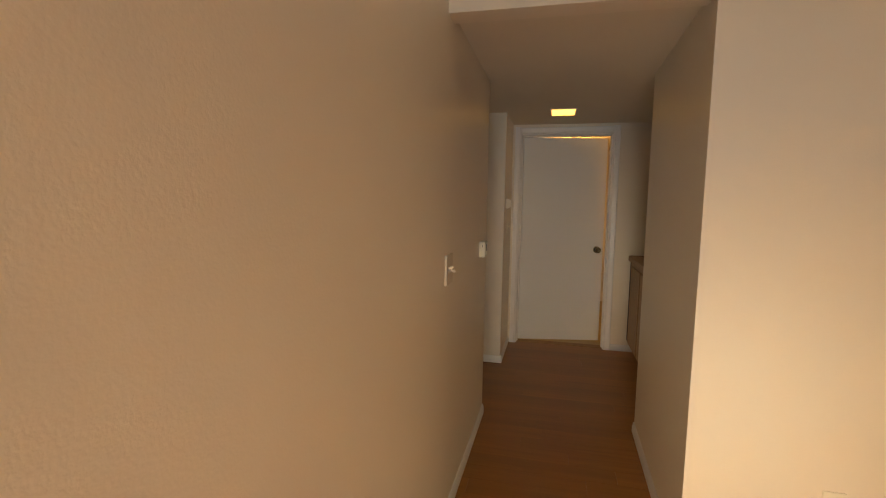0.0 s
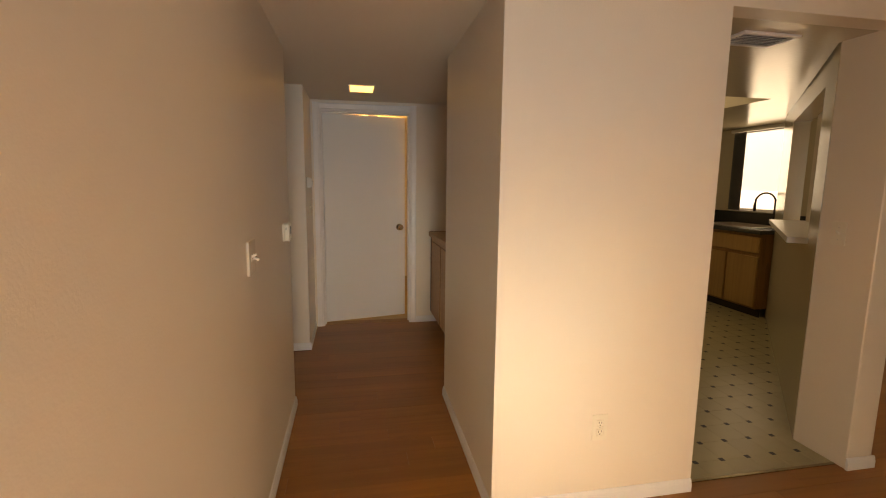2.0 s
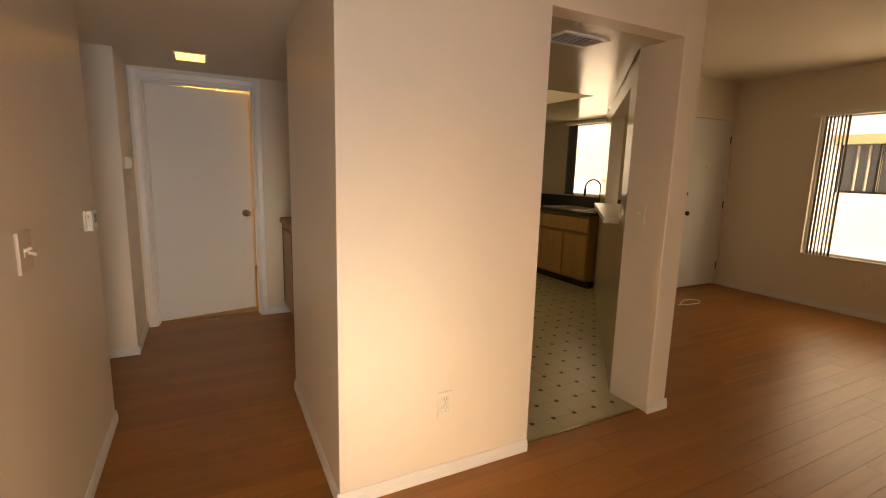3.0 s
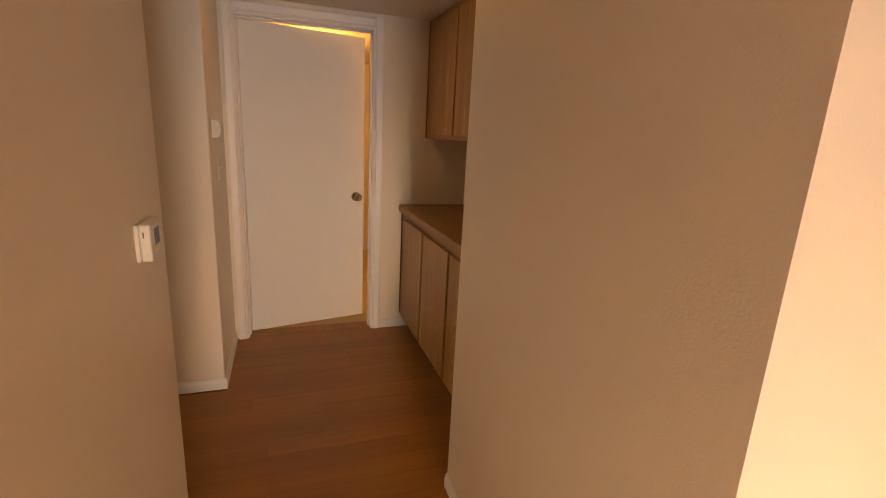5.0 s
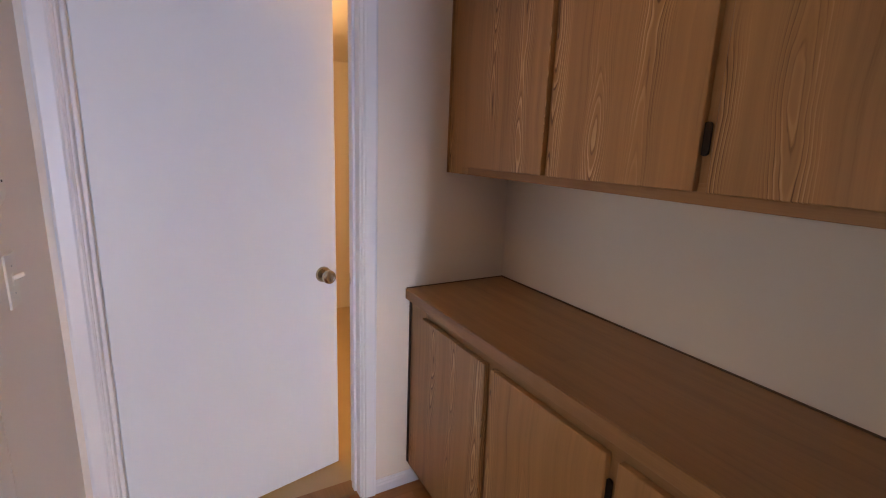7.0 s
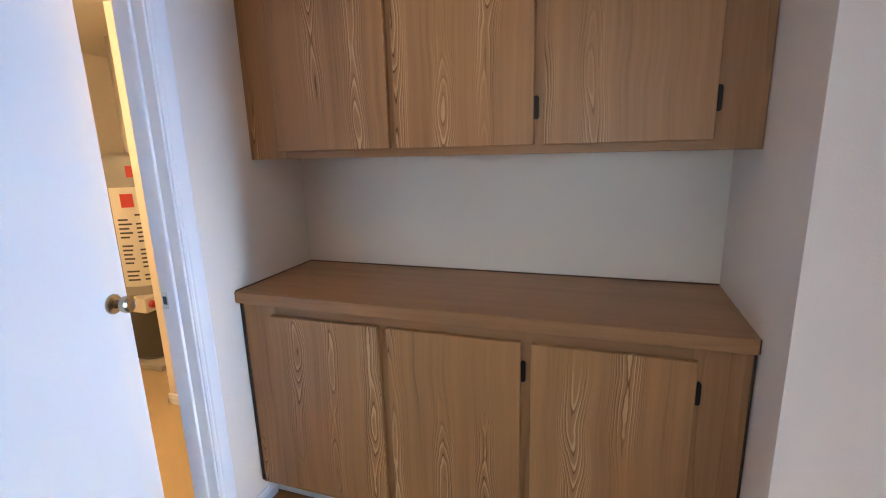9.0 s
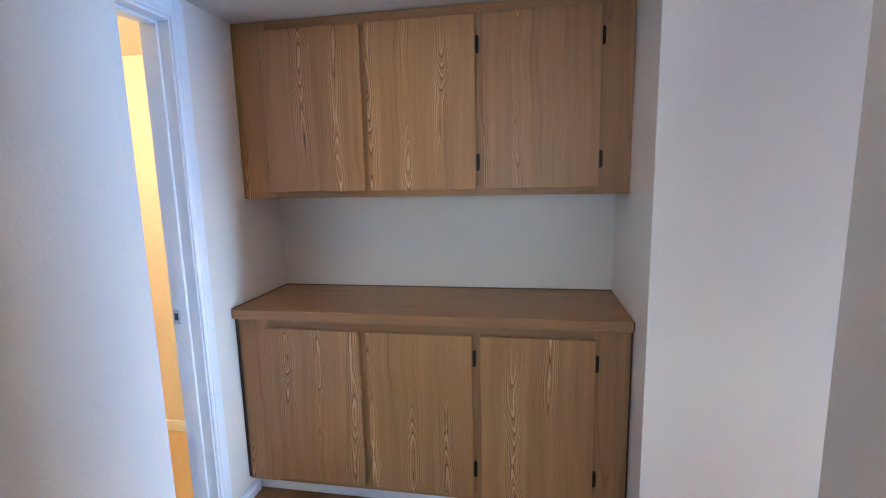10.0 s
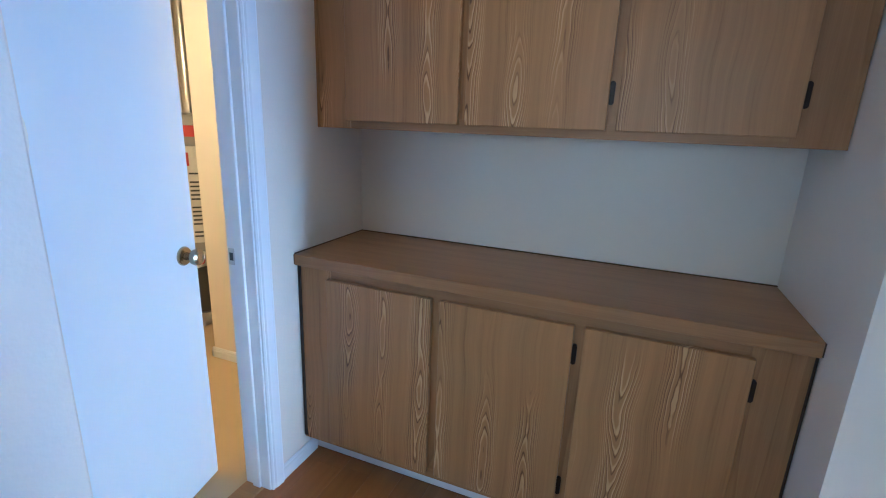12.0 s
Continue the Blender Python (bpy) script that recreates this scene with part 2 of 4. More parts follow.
BEIGE_TRIM = mat("beige_trim", (0.50, 0.37, 0.22), 0.7)
WINDOW_DARK = mat("dark_pane", (0.08, 0.085, 0.09), 0.08)
CONCRETE = mat("concrete", (0.42, 0.40, 0.37), 0.85, 0.1, 2, 0.3, 30)
TANK_GREY = mat("tank_grey", (0.30, 0.29, 0.27), 0.4, 0.05)
TANK_DARK = mat("tank_dark", (0.07, 0.065, 0.06), 0.5)
LABEL_WHITE = mat("label_paper", (0.75, 0.72, 0.66), 0.5)
LABEL_RED = mat("label_red", (0.55, 0.05, 0.04), 0.5)
LABEL_INK = mat("label_ink", (0.06, 0.06, 0.06), 0.6)
HALL_LAMP = glowing("lit_lamp_diffuser", (1.0, 0.60, 0.20), 0.9)
BULB = glowing("lit_bulb", (1.0, 0.62, 0.22), 3.0)
LIGHT_PANEL = glowing("lit_light_panel", (1.0, 0.98, 0.86), 0.10)
# blind vinyl with the backlit shade put into its colour; BLIND is lighter
BLIND_BACKLIT = mat("backlit_blind_vinyl", (0.085, 0.085, 0.085), 0.45, 0.04)
CABLE_WHITE = mat("cable_white", (0.75, 0.74, 0.70), 0.5)


# ---- mesh helpers ----
def box(bm, x0, x1, y0, y1, z0, z1, bevel=0.0, seg=1):
    r = bmesh.ops.create_cube(bm, size=1.0)
    vs = r["verts"]
    for v in vs:
        v.co = Vector((x0 + (v.co.x + 0.5) * (x1 - x0), y0 + (v.co.y + 0.5) * (y1 - y0), z0 + (v.co.z + 0.5) * (z1 - z0)))
    if bevel:
        es = list({e for v in vs for e in v.link_edges})
        bmesh.ops.bevel(bm, geom=es, offset=bevel, segments=seg, affect="EDGES", profile=0.6)
    return bm


def boxes(*rows, bevel=0.0, seg=1):
    bm = bmesh.new()
    for r in rows:
        box(bm, *r, bevel=bevel, seg=seg)
    return bm


def lathe(profile, axis="Z", at=(0, 0, 0), n=28):
    """A turned solid from (radius, height) pairs, standing on `at` along an axis."""
    bm = bmesh.new()
    rings = []
    for r, h in profile:
        ring = []
        for i in range(n):
            a = 2 * math.pi * i / n
            c, s = r * math.cos(a), r * math.sin(a)
            p = {"Z": (c, s, h), "X": (h, c, s), "Y": (c, -h, s), "-X": (-h, c, -s)}[axis]
            ring.append(bm.verts.new(Vector(p) + Vector(at)))
        rings.append(ring)
    for a, b in zip(rings, rings[1:]):
        for i in range(n):
            bm.faces.new((a[i], a[(i + 1) % n], b[(i + 1) % n], b[i]))
    bm.faces.new(list(reversed(rings[0])))
    bm.faces.new(rings[-1])
    bmesh.ops.recalc_face_normals(bm, faces=bm.faces)
    return bm


def extrude_profile(points, x0, x1, axis="X"):
    """A prism: a closed profile of (a, b) pairs swept from x0 to x1 along an axis (X: a=y, b=z; Y: a=x, b=z; Z: a=x, b=y)."""
    bm = bmesh.new()

    def put(t, a, b):
        return {"X": (t, a, b), "Y": (a, t, b), "Z": (a, b, t)}[axis]
    lo = [bm.verts.new(put(x0, a, b)) for a, b in points]
    hi = [bm.verts.new(put(x1, a, b)) for a, b in points]
    k = len(points)
    for i in range(k):
        bm.faces.new((lo[i], lo[(i + 1) % k], hi[(i + 1) % k], hi[i]))
    bm.faces.new(lo)
    bm.faces.new(hi)
    bmesh.ops.recalc_face_normals(bm, faces=bm.faces)
    return bm


def mesh_object(name, bm, material, smooth=False):
    me = bpy.data.meshes.new(name)
    bm.to_mesh(me)
    bm.free()
    me.materials.append(material)
    if smooth:
        for p in me.polygons:
            p.use_smooth = True
        me.set_sharp_from_angle(angle=radians(40))
    return new(name, me)


def part(name, bm, material, parent, label="", smooth=False):
    ob = mesh_object(name, bm, material, smooth)
    ob.parent = parent
    ob.matrix_parent_inverse = parent.matrix_world.inverted()
    if label:
        tagged(ob, label)
    return ob


def thing(name, at, label, category, group=""):
    ob = new(name)
    ob.empty_display_size = 0.05
    ob.matrix_world = Matrix.Translation(at)
    return tagged(ob, label, category, group)


def structure(name, bm, material, label="", category=""):
    return tagged(mesh_object(name, bm, material), label, category, kind="structure")


# ---- plan ----
CEIL, HEAD, HIGH = 2.112, 2.08, 2.52      # dropped ceiling, openings under it, living-room ceiling
HALL_R, DOOR_Y, ALC0, ALC1, ALC_BACK = 0.93, 2.785, 1.143, 2.785, 1.588
CORR0, CORR1, BLOCK_X = 1.155, 2.145, 0.015
J0, J1, DOOR_TOP = 0.085, 0.930, 2.03
KOP0, KOP1 = 1.862, 2.732                # kitchen opening
D0, D1 = Vector((2.732, 0.28)), Vector((4.58, 2.27))   # slanting wall beside the kitchen
ROOM_X, ROOM_BACK, FRONT_Y = 6.40, -3.5, 1.95
KWIN_X, KBACK = 5.12, 4.1

structure("wall_hall_left", boxes((-0.11, 0.008, ROOM_BACK, CORR0, 0, HIGH), bevel=0.004), PAINT, "cream painted wall of the living room and hall", "wall")
structure("wall_corridor_near", boxes((-1.3, -0.1101, 1.045, CORR0, 0, CEIL)), PAINT, "cream painted corridor wall", "wall")
structure("wall_corridor_far", boxes((-1.3, BLOCK_X, CORR1, CORR1 + 0.11, 0, CEIL), bevel=0.003), PAINT, "cream painted wall at the corridor mouth", "wall")
structure("wall_hall_end_side", boxes((-0.09, BLOCK_X, CORR1 + 0.1101, DOOR_Y, 0, CEIL)), PAINT, "cream painted short wall beside the hall door", "wall")
structure("wall_hall_end", boxes((-0.35, J0, DOOR_Y, DOOR_Y + 0.115, 0, CEIL), (J1, 1.70, DOOR_Y, DOOR_Y + 0.115, 0, CEIL), (J0, J1, DOOR_Y, DOOR_Y + 0.115, DOOR_TOP, CEIL)), PAINT, "cream painted wall around the hall door", "wall")
structure("wall_hall_right", extrude_profile([(0.920, 0.0), (1.04, 0.0), (1.04, ALC0), (0.945, ALC0)], 0, HIGH, "Z"), PAINT, "cream painted hall wall ending at the cabinet alcove", "wall")
structure("wall_alcove_side", boxes((1.0401, 1.70, ALC0 - 0.11, ALC0, 0, CEIL)), PAINT, "cream painted side of the cabinet alcove", "wall")
structure("wall_alcove_back", boxes((ALC_BACK, 1.70, ALC0 + 0.0001, DOOR_Y, 0, CEIL)), PAINT, "cream painted back of the cabinet alcove", "wall")
structure("wall_kitchen_front", boxes((1.0401, KOP0, 0, 0.11, 0, HIGH)), PAINT, "cream painted wall between hall and kitchen opening", "wall")
structure("wall_header_kitchen", boxes((KOP0, KOP1, 0, 0.11, HEAD, HIGH)), PAINT, "cream painted header over the kitchen opening", "wall")
structure("wall_header_hall", boxes((0.0081, 0.9199, 0, 0.11, HEAD, HIGH)), PAINT, "cream painted header over the hall", "wall")
structure("wall_pillar", boxes((KOP1, 2.885, 0, 0.279, 0, HIGH), bevel=0.004), PAINT, "cream painted wall end beside the kitchen opening", "wall")


def slanting_wall():
    u = (D1 - D0).normalized()
    v = Vector((u.y, -u.x))
    bm = bmesh.new()

    def slab(s0, s1, z0, z1):
        q = [D0 + u * s0, D0 + u * s1, D0 + u * s1 + v * 0.12, D0 + u * s0 + v * 0.12]
        b2 = extrude_profile([(p.x, p.y) for p in q], z0, z1, "Z")
        me = bpy.data.meshes.new("tmp")
        b2.to_mesh(me)
        b2.free()
        bm.from_mesh(me)
        bpy.data.meshes.remove(me)
    L = (D1 - D0).length
    slab(0, 0.36, 0, HIGH)
    slab(0.36, 2.05, 0, 1.05)
    slab(0.36, 2.05, 1.93, HIGH)
    slab(2.05, L + 0.3, 0, HIGH)
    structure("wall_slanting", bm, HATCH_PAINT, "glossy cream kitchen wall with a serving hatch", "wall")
    q = [D0 + u * 0.33 - v * 0.10, D0 + u * 2.05 - v * 0.10, D0 + u * 2.05 + v * 0.16, D0 + u * 0.33 + v * 0.16]
    structure("hatch_ledge", extrude_profile([(p.x, p.y) for p in q], 1.05, 1.085, "Z"), TRIM_PAINT, "white painted ledge of the serving hatch", "ledge")


slanting_wall()
structure("wall_front", boxes((4.70, 5.53, FRONT_Y, 2.07, 0, HIGH), (6.37, ROOM_X, FRONT_Y, 2.07, 0, HIGH), (5.53, 6.37, FRONT_Y, 2.07, 2.07, HIGH)), PAINT, "cream painted wall with the front door", "wall")
structure("wall_window", boxes((ROOM_X, 6.52, 1.04, 2.07, 0, HIGH), (ROOM_X, 6.52, ROOM_BACK, -0.88, 0, HIGH), (ROOM_X, 6.52, -0.88, 1.04, 0, 0.56), (ROOM_X, 6.52, -0.88, 1.04, 2.06, HIGH)), PAINT, "cream painted wall with the living-room window", "wall")
structure("wall_back", boxes((-0.11, 0.12, ROOM_BACK - 0.12, ROOM_BACK, 0, HIGH), (1.32, 6.52, ROOM_BACK - 0.12, ROOM_BACK, 0, HIGH), (0.12, 1.32, ROOM_BACK - 0.12, ROOM_BACK, 2.05, HIGH)), PAINT, "cream painted wall with the glass sliding door", "wall")
# unseen wall added to keep the glass door's light off the room's right
structure("wall_light_blocker", boxes((2.55, 2.66, ROOM_BACK + 0.0001, -1.35, 0, HIGH), bevel=0.004), PAINT, "unseen cream wall added to block glass-door light", "wall")
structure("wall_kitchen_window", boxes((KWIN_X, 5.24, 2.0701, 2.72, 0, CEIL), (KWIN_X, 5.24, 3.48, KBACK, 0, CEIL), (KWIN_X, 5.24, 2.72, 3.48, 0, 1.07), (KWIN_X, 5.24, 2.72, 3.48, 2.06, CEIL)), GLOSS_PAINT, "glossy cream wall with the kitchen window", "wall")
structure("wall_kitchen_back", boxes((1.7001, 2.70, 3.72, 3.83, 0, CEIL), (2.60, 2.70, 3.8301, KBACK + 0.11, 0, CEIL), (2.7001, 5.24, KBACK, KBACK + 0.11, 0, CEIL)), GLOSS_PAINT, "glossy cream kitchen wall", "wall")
structure("wall_utility", boxes((1.61, 1.70, DOOR_Y + 0.1151, 3.83, 0, CEIL)), PAINT, "cream painted wall end in the utility room", "wall")
structure("wall_utility_left", boxes((-0.46, -0.35, DOOR_Y, 5.1, 0, CEIL)), PAINT, "cream painted utility-room wall", "wall")
structure("wall_utility_back", boxes((-0.46, 2.7, 5.1001, 5.2, 0, CEIL)), PAINT, "cream painted utility-room wall behind the water heater", "wall")
structure("wall_utility_right", boxes((2.6, 2.7, KBACK + 0.1101, 5.1, 0, CEIL)), PAINT, "cream painted utility-room wall beside the water heater", "wall")
structure("wall_bedroom", boxes((-4.6, -1.2, -2.1, -2.0, 0, 2.4), (-4.6, -1.3, CORR1, CORR1 + 0.11, 0, 2.4), (-4.6, -4.5, -2.0, 0.5, 0, 2.4), (-4.6, -4.5, 2.0, CORR1, 0, 2.4), (-4.6, -4.5, 0.5, 2.0, 0, 0.75), (-4.6, -4.5, 0.5, 2.0, 2.15, 2.4), (-1.3, -1.2, -2.0, 1.045, 0, 2.4), (-1.3, -1.2, 1.045, CORR1 + 0.11, CEIL, 2.4)), PAINT, "cream painted bedroom walls at the corridor's end", "wall")

# ceilings
structure("ceiling_hall", boxes((-1.3, 1.70, 0.1101, 2.90, CEIL, CEIL + 0.1)), CEILING_PAINT, "cream low hall ceiling", "ceiling")
structure("ceiling_utility", boxes((-0.46, 1.70, 2.9001, 5.2, CEIL, CEIL + 0.1), (1.7001, 2.7, 3.8301, 5.2, CEIL, CEIL + 0.1)), CEILING_PAINT, "cream utility-room ceiling", "ceiling")
structure("ceiling_living", boxes((-0.11, 6.52, ROOM_BACK - 0.12, 0.1100, HIGH, HIGH + 0.1), (2.6, 6.52, 0.1101, 2.07, HIGH, HIGH + 0.1)), CEILING_PAINT, "cream textured living-room ceiling", "ceiling")


def joined(*bms):
    out = bmesh.new()
    for b2 in bms:
        me = bpy.data.meshes.new("tmp")
        b2.to_mesh(me)
        b2.free()
        out.from_mesh(me)
        bpy.data.meshes.remove(me)
    return out


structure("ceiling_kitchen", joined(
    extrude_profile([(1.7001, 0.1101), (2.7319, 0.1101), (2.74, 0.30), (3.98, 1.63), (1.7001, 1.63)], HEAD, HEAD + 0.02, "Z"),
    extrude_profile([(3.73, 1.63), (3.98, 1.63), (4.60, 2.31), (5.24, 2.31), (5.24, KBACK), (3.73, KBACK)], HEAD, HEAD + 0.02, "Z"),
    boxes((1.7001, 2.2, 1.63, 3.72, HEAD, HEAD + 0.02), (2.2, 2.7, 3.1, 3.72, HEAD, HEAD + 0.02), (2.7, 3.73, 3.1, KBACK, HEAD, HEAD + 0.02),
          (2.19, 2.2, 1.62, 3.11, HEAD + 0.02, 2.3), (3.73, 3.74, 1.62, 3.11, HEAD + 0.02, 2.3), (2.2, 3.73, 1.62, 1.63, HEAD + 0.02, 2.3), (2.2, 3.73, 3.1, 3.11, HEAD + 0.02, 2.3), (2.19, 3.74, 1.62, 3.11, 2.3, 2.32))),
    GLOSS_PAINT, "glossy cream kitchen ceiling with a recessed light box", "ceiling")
structure("ceiling_bedroom", boxes((-4.6, -1.2, -2.1, CORR1 + 0.11, 2.4, 2.5)), CEILING_PAINT, "cream bedroom ceiling", "ceiling")
structure("roof", boxes((-5.3, 6.7, -5.0, 5.5, 2.66, 2.72)), CONCRETE, "flat roof slab", "roof")

# floors (the planks and tiles lie on these)
structure("floor_kitchen", extrude_profile([(1.0401, 0.06), (2.74, 0.06), (2.80, 0.30), (4.66, 2.30), (5.24, 2.30), (5.24, KBACK), (2.7, KBACK), (2.7, 3.72), (1.701, 3.72), (1.701, 1.03), (1.0401, 1.03)], -0.05, -0.003, "Z"), VINYL_JOINT, "cream vinyl kitchen floor with small black insets", "floor")
FLOOR = structure("floor", boxes((-0.11, 6.52, ROOM_BACK, 0.0599, -0.05, -0.004), (-1.3, 1.04, 0.06, 2.90, -0.05, -0.004), (1.0401, 1.70, ALC0, 2.90, -0.05, -0.004), (2.74, 6.52, 0.06, 2.07, -0.06, -0.0045)), SUBFLOOR, "red-brown wood laminate floor", "floor")
structure("floor_utility", boxes((-0.46, 1.70, 2.9001, 5.2, -0.05, -0.002), (1.7001, 2.7, 3.83, 5.2, -0.05, -0.002)), mat("utility_vinyl", (0.55, 0.42, 0.24), 0.5, 0.1, 3, 0.1), "tan vinyl utility-room floor", "floor")
structure("floor_bedroom", boxes((-4.6, -1.3, -2.1, CORR1 + 0.11, -0.05, -0.002)), mat("bedroom_carpet", (0.45, 0.40, 0.33), 0.95, 0.1, 40, 0.6), "beige bedroom carpet", "floor")
# unseen beam and slab, added to limit the sun patch on the floor
structure("sun_blocker", boxes((-3.0, 5.0, -5.6, -5.5, 1.67, 2.9), (-3.0, 5.0, -5.4999, ROOM_BACK - 0.1201, 2.75, 2.9)), STUCCO, "unseen stucco beam and slab added to cut off the higher sun", "patio roof")
structure("ground", boxes((-300, 300, -300, 300, -0.4, -0.2)), CONCRETE, "pale concrete ground outside", "ground")

# ---- skirting boards and casings ----
BASE_H, BASE_T = 0.060, 0.012


def baseboard_profile(sign=1):
    """Skirting: thick foot, sloping shoulder, thin top."""
    t, h = BASE_T * sign, BASE_H
    return [(0, 0.0), (t, 0.0), (t, 0.036), (t * 0.75, 0.044), (t * 0.75, 0.050), (t * 0.35, h), (0, h)]


def baseboard(name, axis, wall, a, b, sign, h=None):
    """A skirting on a wall at `wall`, from a to b along an axis, standing out towards sign."""
    prof = [(wall + p, z) for p, z in baseboard_profile(sign)]
    return structure(name, extrude_profile(prof, a, b, axis), TRIM_PAINT, "white painted skirting board", "baseboard")


baseboard("baseboard_hall_left", "Y", 0.008, ROOM_BACK, CORR0, 1)
baseboard("baseboard_kitchen_front", "X", 0.0, 0.908, KOP0, -1)
baseboard("baseboard_block", "X", CORR1, -1.3, BLOCK_X + 0.012, -1)
baseboard("baseboard_hall_end_side", "Y", BLOCK_X, CORR1, DOOR_Y - 0.016, 1)
baseboard("baseboard_pillar", "X", 0.0, KOP1 - 0.003, 2.897, -1)
baseboard("baseboard_pillar_side", "Y", 2.885, 0.0001, 0.40, 1)
baseboard("baseboard_hall_end", "X", DOOR_Y, 0.981, 1.195, -1)
baseboard("baseboard_front", "X", FRONT_Y, 4.7, 5.50, -1)
baseboard("baseboard_window_wall", "Y", ROOM_X, ROOM_BACK, FRONT_Y, -1)
baseboard("baseboard_utility", "Y", 1.61, 2.90, 3.842, -1)
baseboard("baseboard_utility_end", "X", 3.83, 1.598, 1.70, 1)


def slanted_baseboard():
    bm = extrude_profile([(0.920 - p, z) for p, z in baseboard_profile(1)], 0.0, ALC0, "Y")
    for v in bm.verts:
        v.co.x += 0.025 * v.co.y / ALC0
    structure("baseboard_hall_right", bm, TRIM_PAINT, "white painted skirting board", "baseboard")


slanted_baseboard()


def casing_piece(along, a, b, inner, out_sign, y, top=None):
    """Ranch casing 57 mm wide with a bead near its inner edge. along Z: an upright; along X: the head."""
    w = 0.060
    prof = [(0, 0), (0, 0.009), (0.006, 0.013), (0.012, 0.010), (0.018, 0.014), (w - 0.008, 0.017), (w, 0.013), (w, 0)]
    if along == "Z":
        return extrude_profile([(inner + out_sign * p, y - d) for p, d in prof], a, b, "Z")
    return extrude_profile([(y - d, inner + p) for p, d in prof], a, b, "X")


def hall_door():
    """White flush door, ajar into the lit utility room, in a white jamb with casing."""
    frame_ob = tagged(new("door_frame_1"), "white painted door frame with moulded casing", "door frame", kind="structure")
    inner0, inner1, head = J0, J1, DOOR_TOP
    part("casing_upright", casing_piece("Z", 0, head + 0.060, inner0 + 0.010, -1, DOOR_Y), TRIM_PAINT, frame_ob)
    part("casing_upright", casing_piece("Z", 0, head + 0.060, inner1 - 0.010, 1, DOOR_Y), TRIM_PAINT, frame_ob)
    part("casing_head", casing_piece("X", inner0 + 0.010, inner1 - 0.010, head - 0.006, 1, DOOR_Y - 0.0005), TRIM_PAINT, frame_ob)
    for x0, x1 in ((inner0, inner0 + 0.016), (inner1 - 0.016, inner1)):
        part("jamb", boxes((x0, x1, DOOR_Y - 0.002, DOOR_Y + 0.118, 0, head), bevel=0.002), TRIM_PAINT, frame_ob)
    part("jamb_head", boxes((inner0 + 0.016, inner1 - 0.016, DOOR_Y - 0.002, DOOR_Y + 0.118, head - 0.016, head), bevel=0.002), TRIM_PAINT, frame_ob)
    part("stop", boxes((inner0 + 0.0161, inner0 + 0.027, DOOR_Y + 0.040, DOOR_Y + 0.076, 0, head - 0.0161), bevel=0.002), TRIM_PAINT, frame_ob)
    part("stop", boxes((inner1 - 0.027, inner1 - 0.0161, DOOR_Y + 0.040, DOOR_Y + 0.076, 0, head - 0.0161), bevel=0.002), TRIM_PAINT, frame_ob)
    part("stop_head", boxes((inner0 + 0.0271, inner1 - 0.0271, DOOR_Y + 0.040, DOOR_Y + 0.076, head - 0.027, head - 0.0161), bevel=0.002), TRIM_PAINT, frame_ob)
    strike = part("strike_plate", boxes((inner1 - 0.018, inner1 - 0.0155, DOOR_Y + 0.082, DOOR_Y + 0.112, 0.900, 0.960), bevel=0.001), STEEL, frame_ob, "steel strike plate")
    part("latch_hole", boxes((inner1 - 0.0186, inner1 - 0.0178, DOOR_Y + 0.090, DOOR_Y + 0.106, 0.916, 0.944)), DARK_SLOT, strike)
    part("threshold", boxes((inner0 + 0.0162, inner1 - 0.0162, DOOR_Y + 0.03, DOOR_Y + 0.117, -0.01, 0.006), bevel=0.003), OAK_RAIL, frame_ob, "worn wooden threshold")
    # the leaf, built closed and swung about its hinge
    hinge = Vector((inner0 + 0.018, DOOR_Y + 0.115, 0))
    leaf = tagged(new("door_1"), "white painted flush hall door standing ajar, brass knob", "door", kind="structure")
    leaf.matrix_world = Matrix.Translation(hinge)
    W, T = 0.808, 0.035
    slab = part("door_leaf", boxes((hinge.x + 0.003, hinge.x + W, hinge.y - T, hinge.y, 0.014, head - 0.022), bevel=0.0025), DOOR_PAINT, leaf)
    kx, kz = hinge.x + W - 0.062, 0.93
    rose = [(0.0, 0.0), (0.033, 0.0), (0.033, 0.004), (0.029, 0.009), (0.014, 0.011), (0.011, 0.026), (0.015, 0.034), (0.026, 0.040), (0.0285, 0.050), (0.027, 0.060), (0.019, 0.065), (0.017, 0.0635), (0.0, 0.0635)]
    part("door_knob", lathe(rose[1:-1] + [(0.001, 0.0635)], "Y", (kx, hinge.y - T, kz)), BRASS, leaf, "antique brass door knob", True)
    part("door_knob", lathe(rose[1:-1] + [(0.001, 0.0635)], "Y", (0, 0, 0)), BRASS, leaf, "antique brass door knob", True).matrix_basis = Matrix.Translation((kx, hinge.y, kz)) @ Matrix.Rotation(math.pi, 4, "Z")
    part("latch_plate", boxes((hinge.x + W - 0.001, hinge.x + W + 0.0015, hinge.y - 0.029, hinge.y - 0.006, kz - 0.028, kz + 0.028)), BRASS, leaf)
    for z in (0.20, 1.02, 1.83):
        part("hinge", lathe([(0.006, 0), (0.006, 0.088)], "Z", (hinge.x - 0.002, hinge.y + 0.004, z - 0.044), 12), BRASS, leaf, "brass butt hinge")
    leaf.matrix_world = Matrix.Translation(hinge) @ Matrix.Rotation(radians(12.1), 4, "Z")


hall_door()


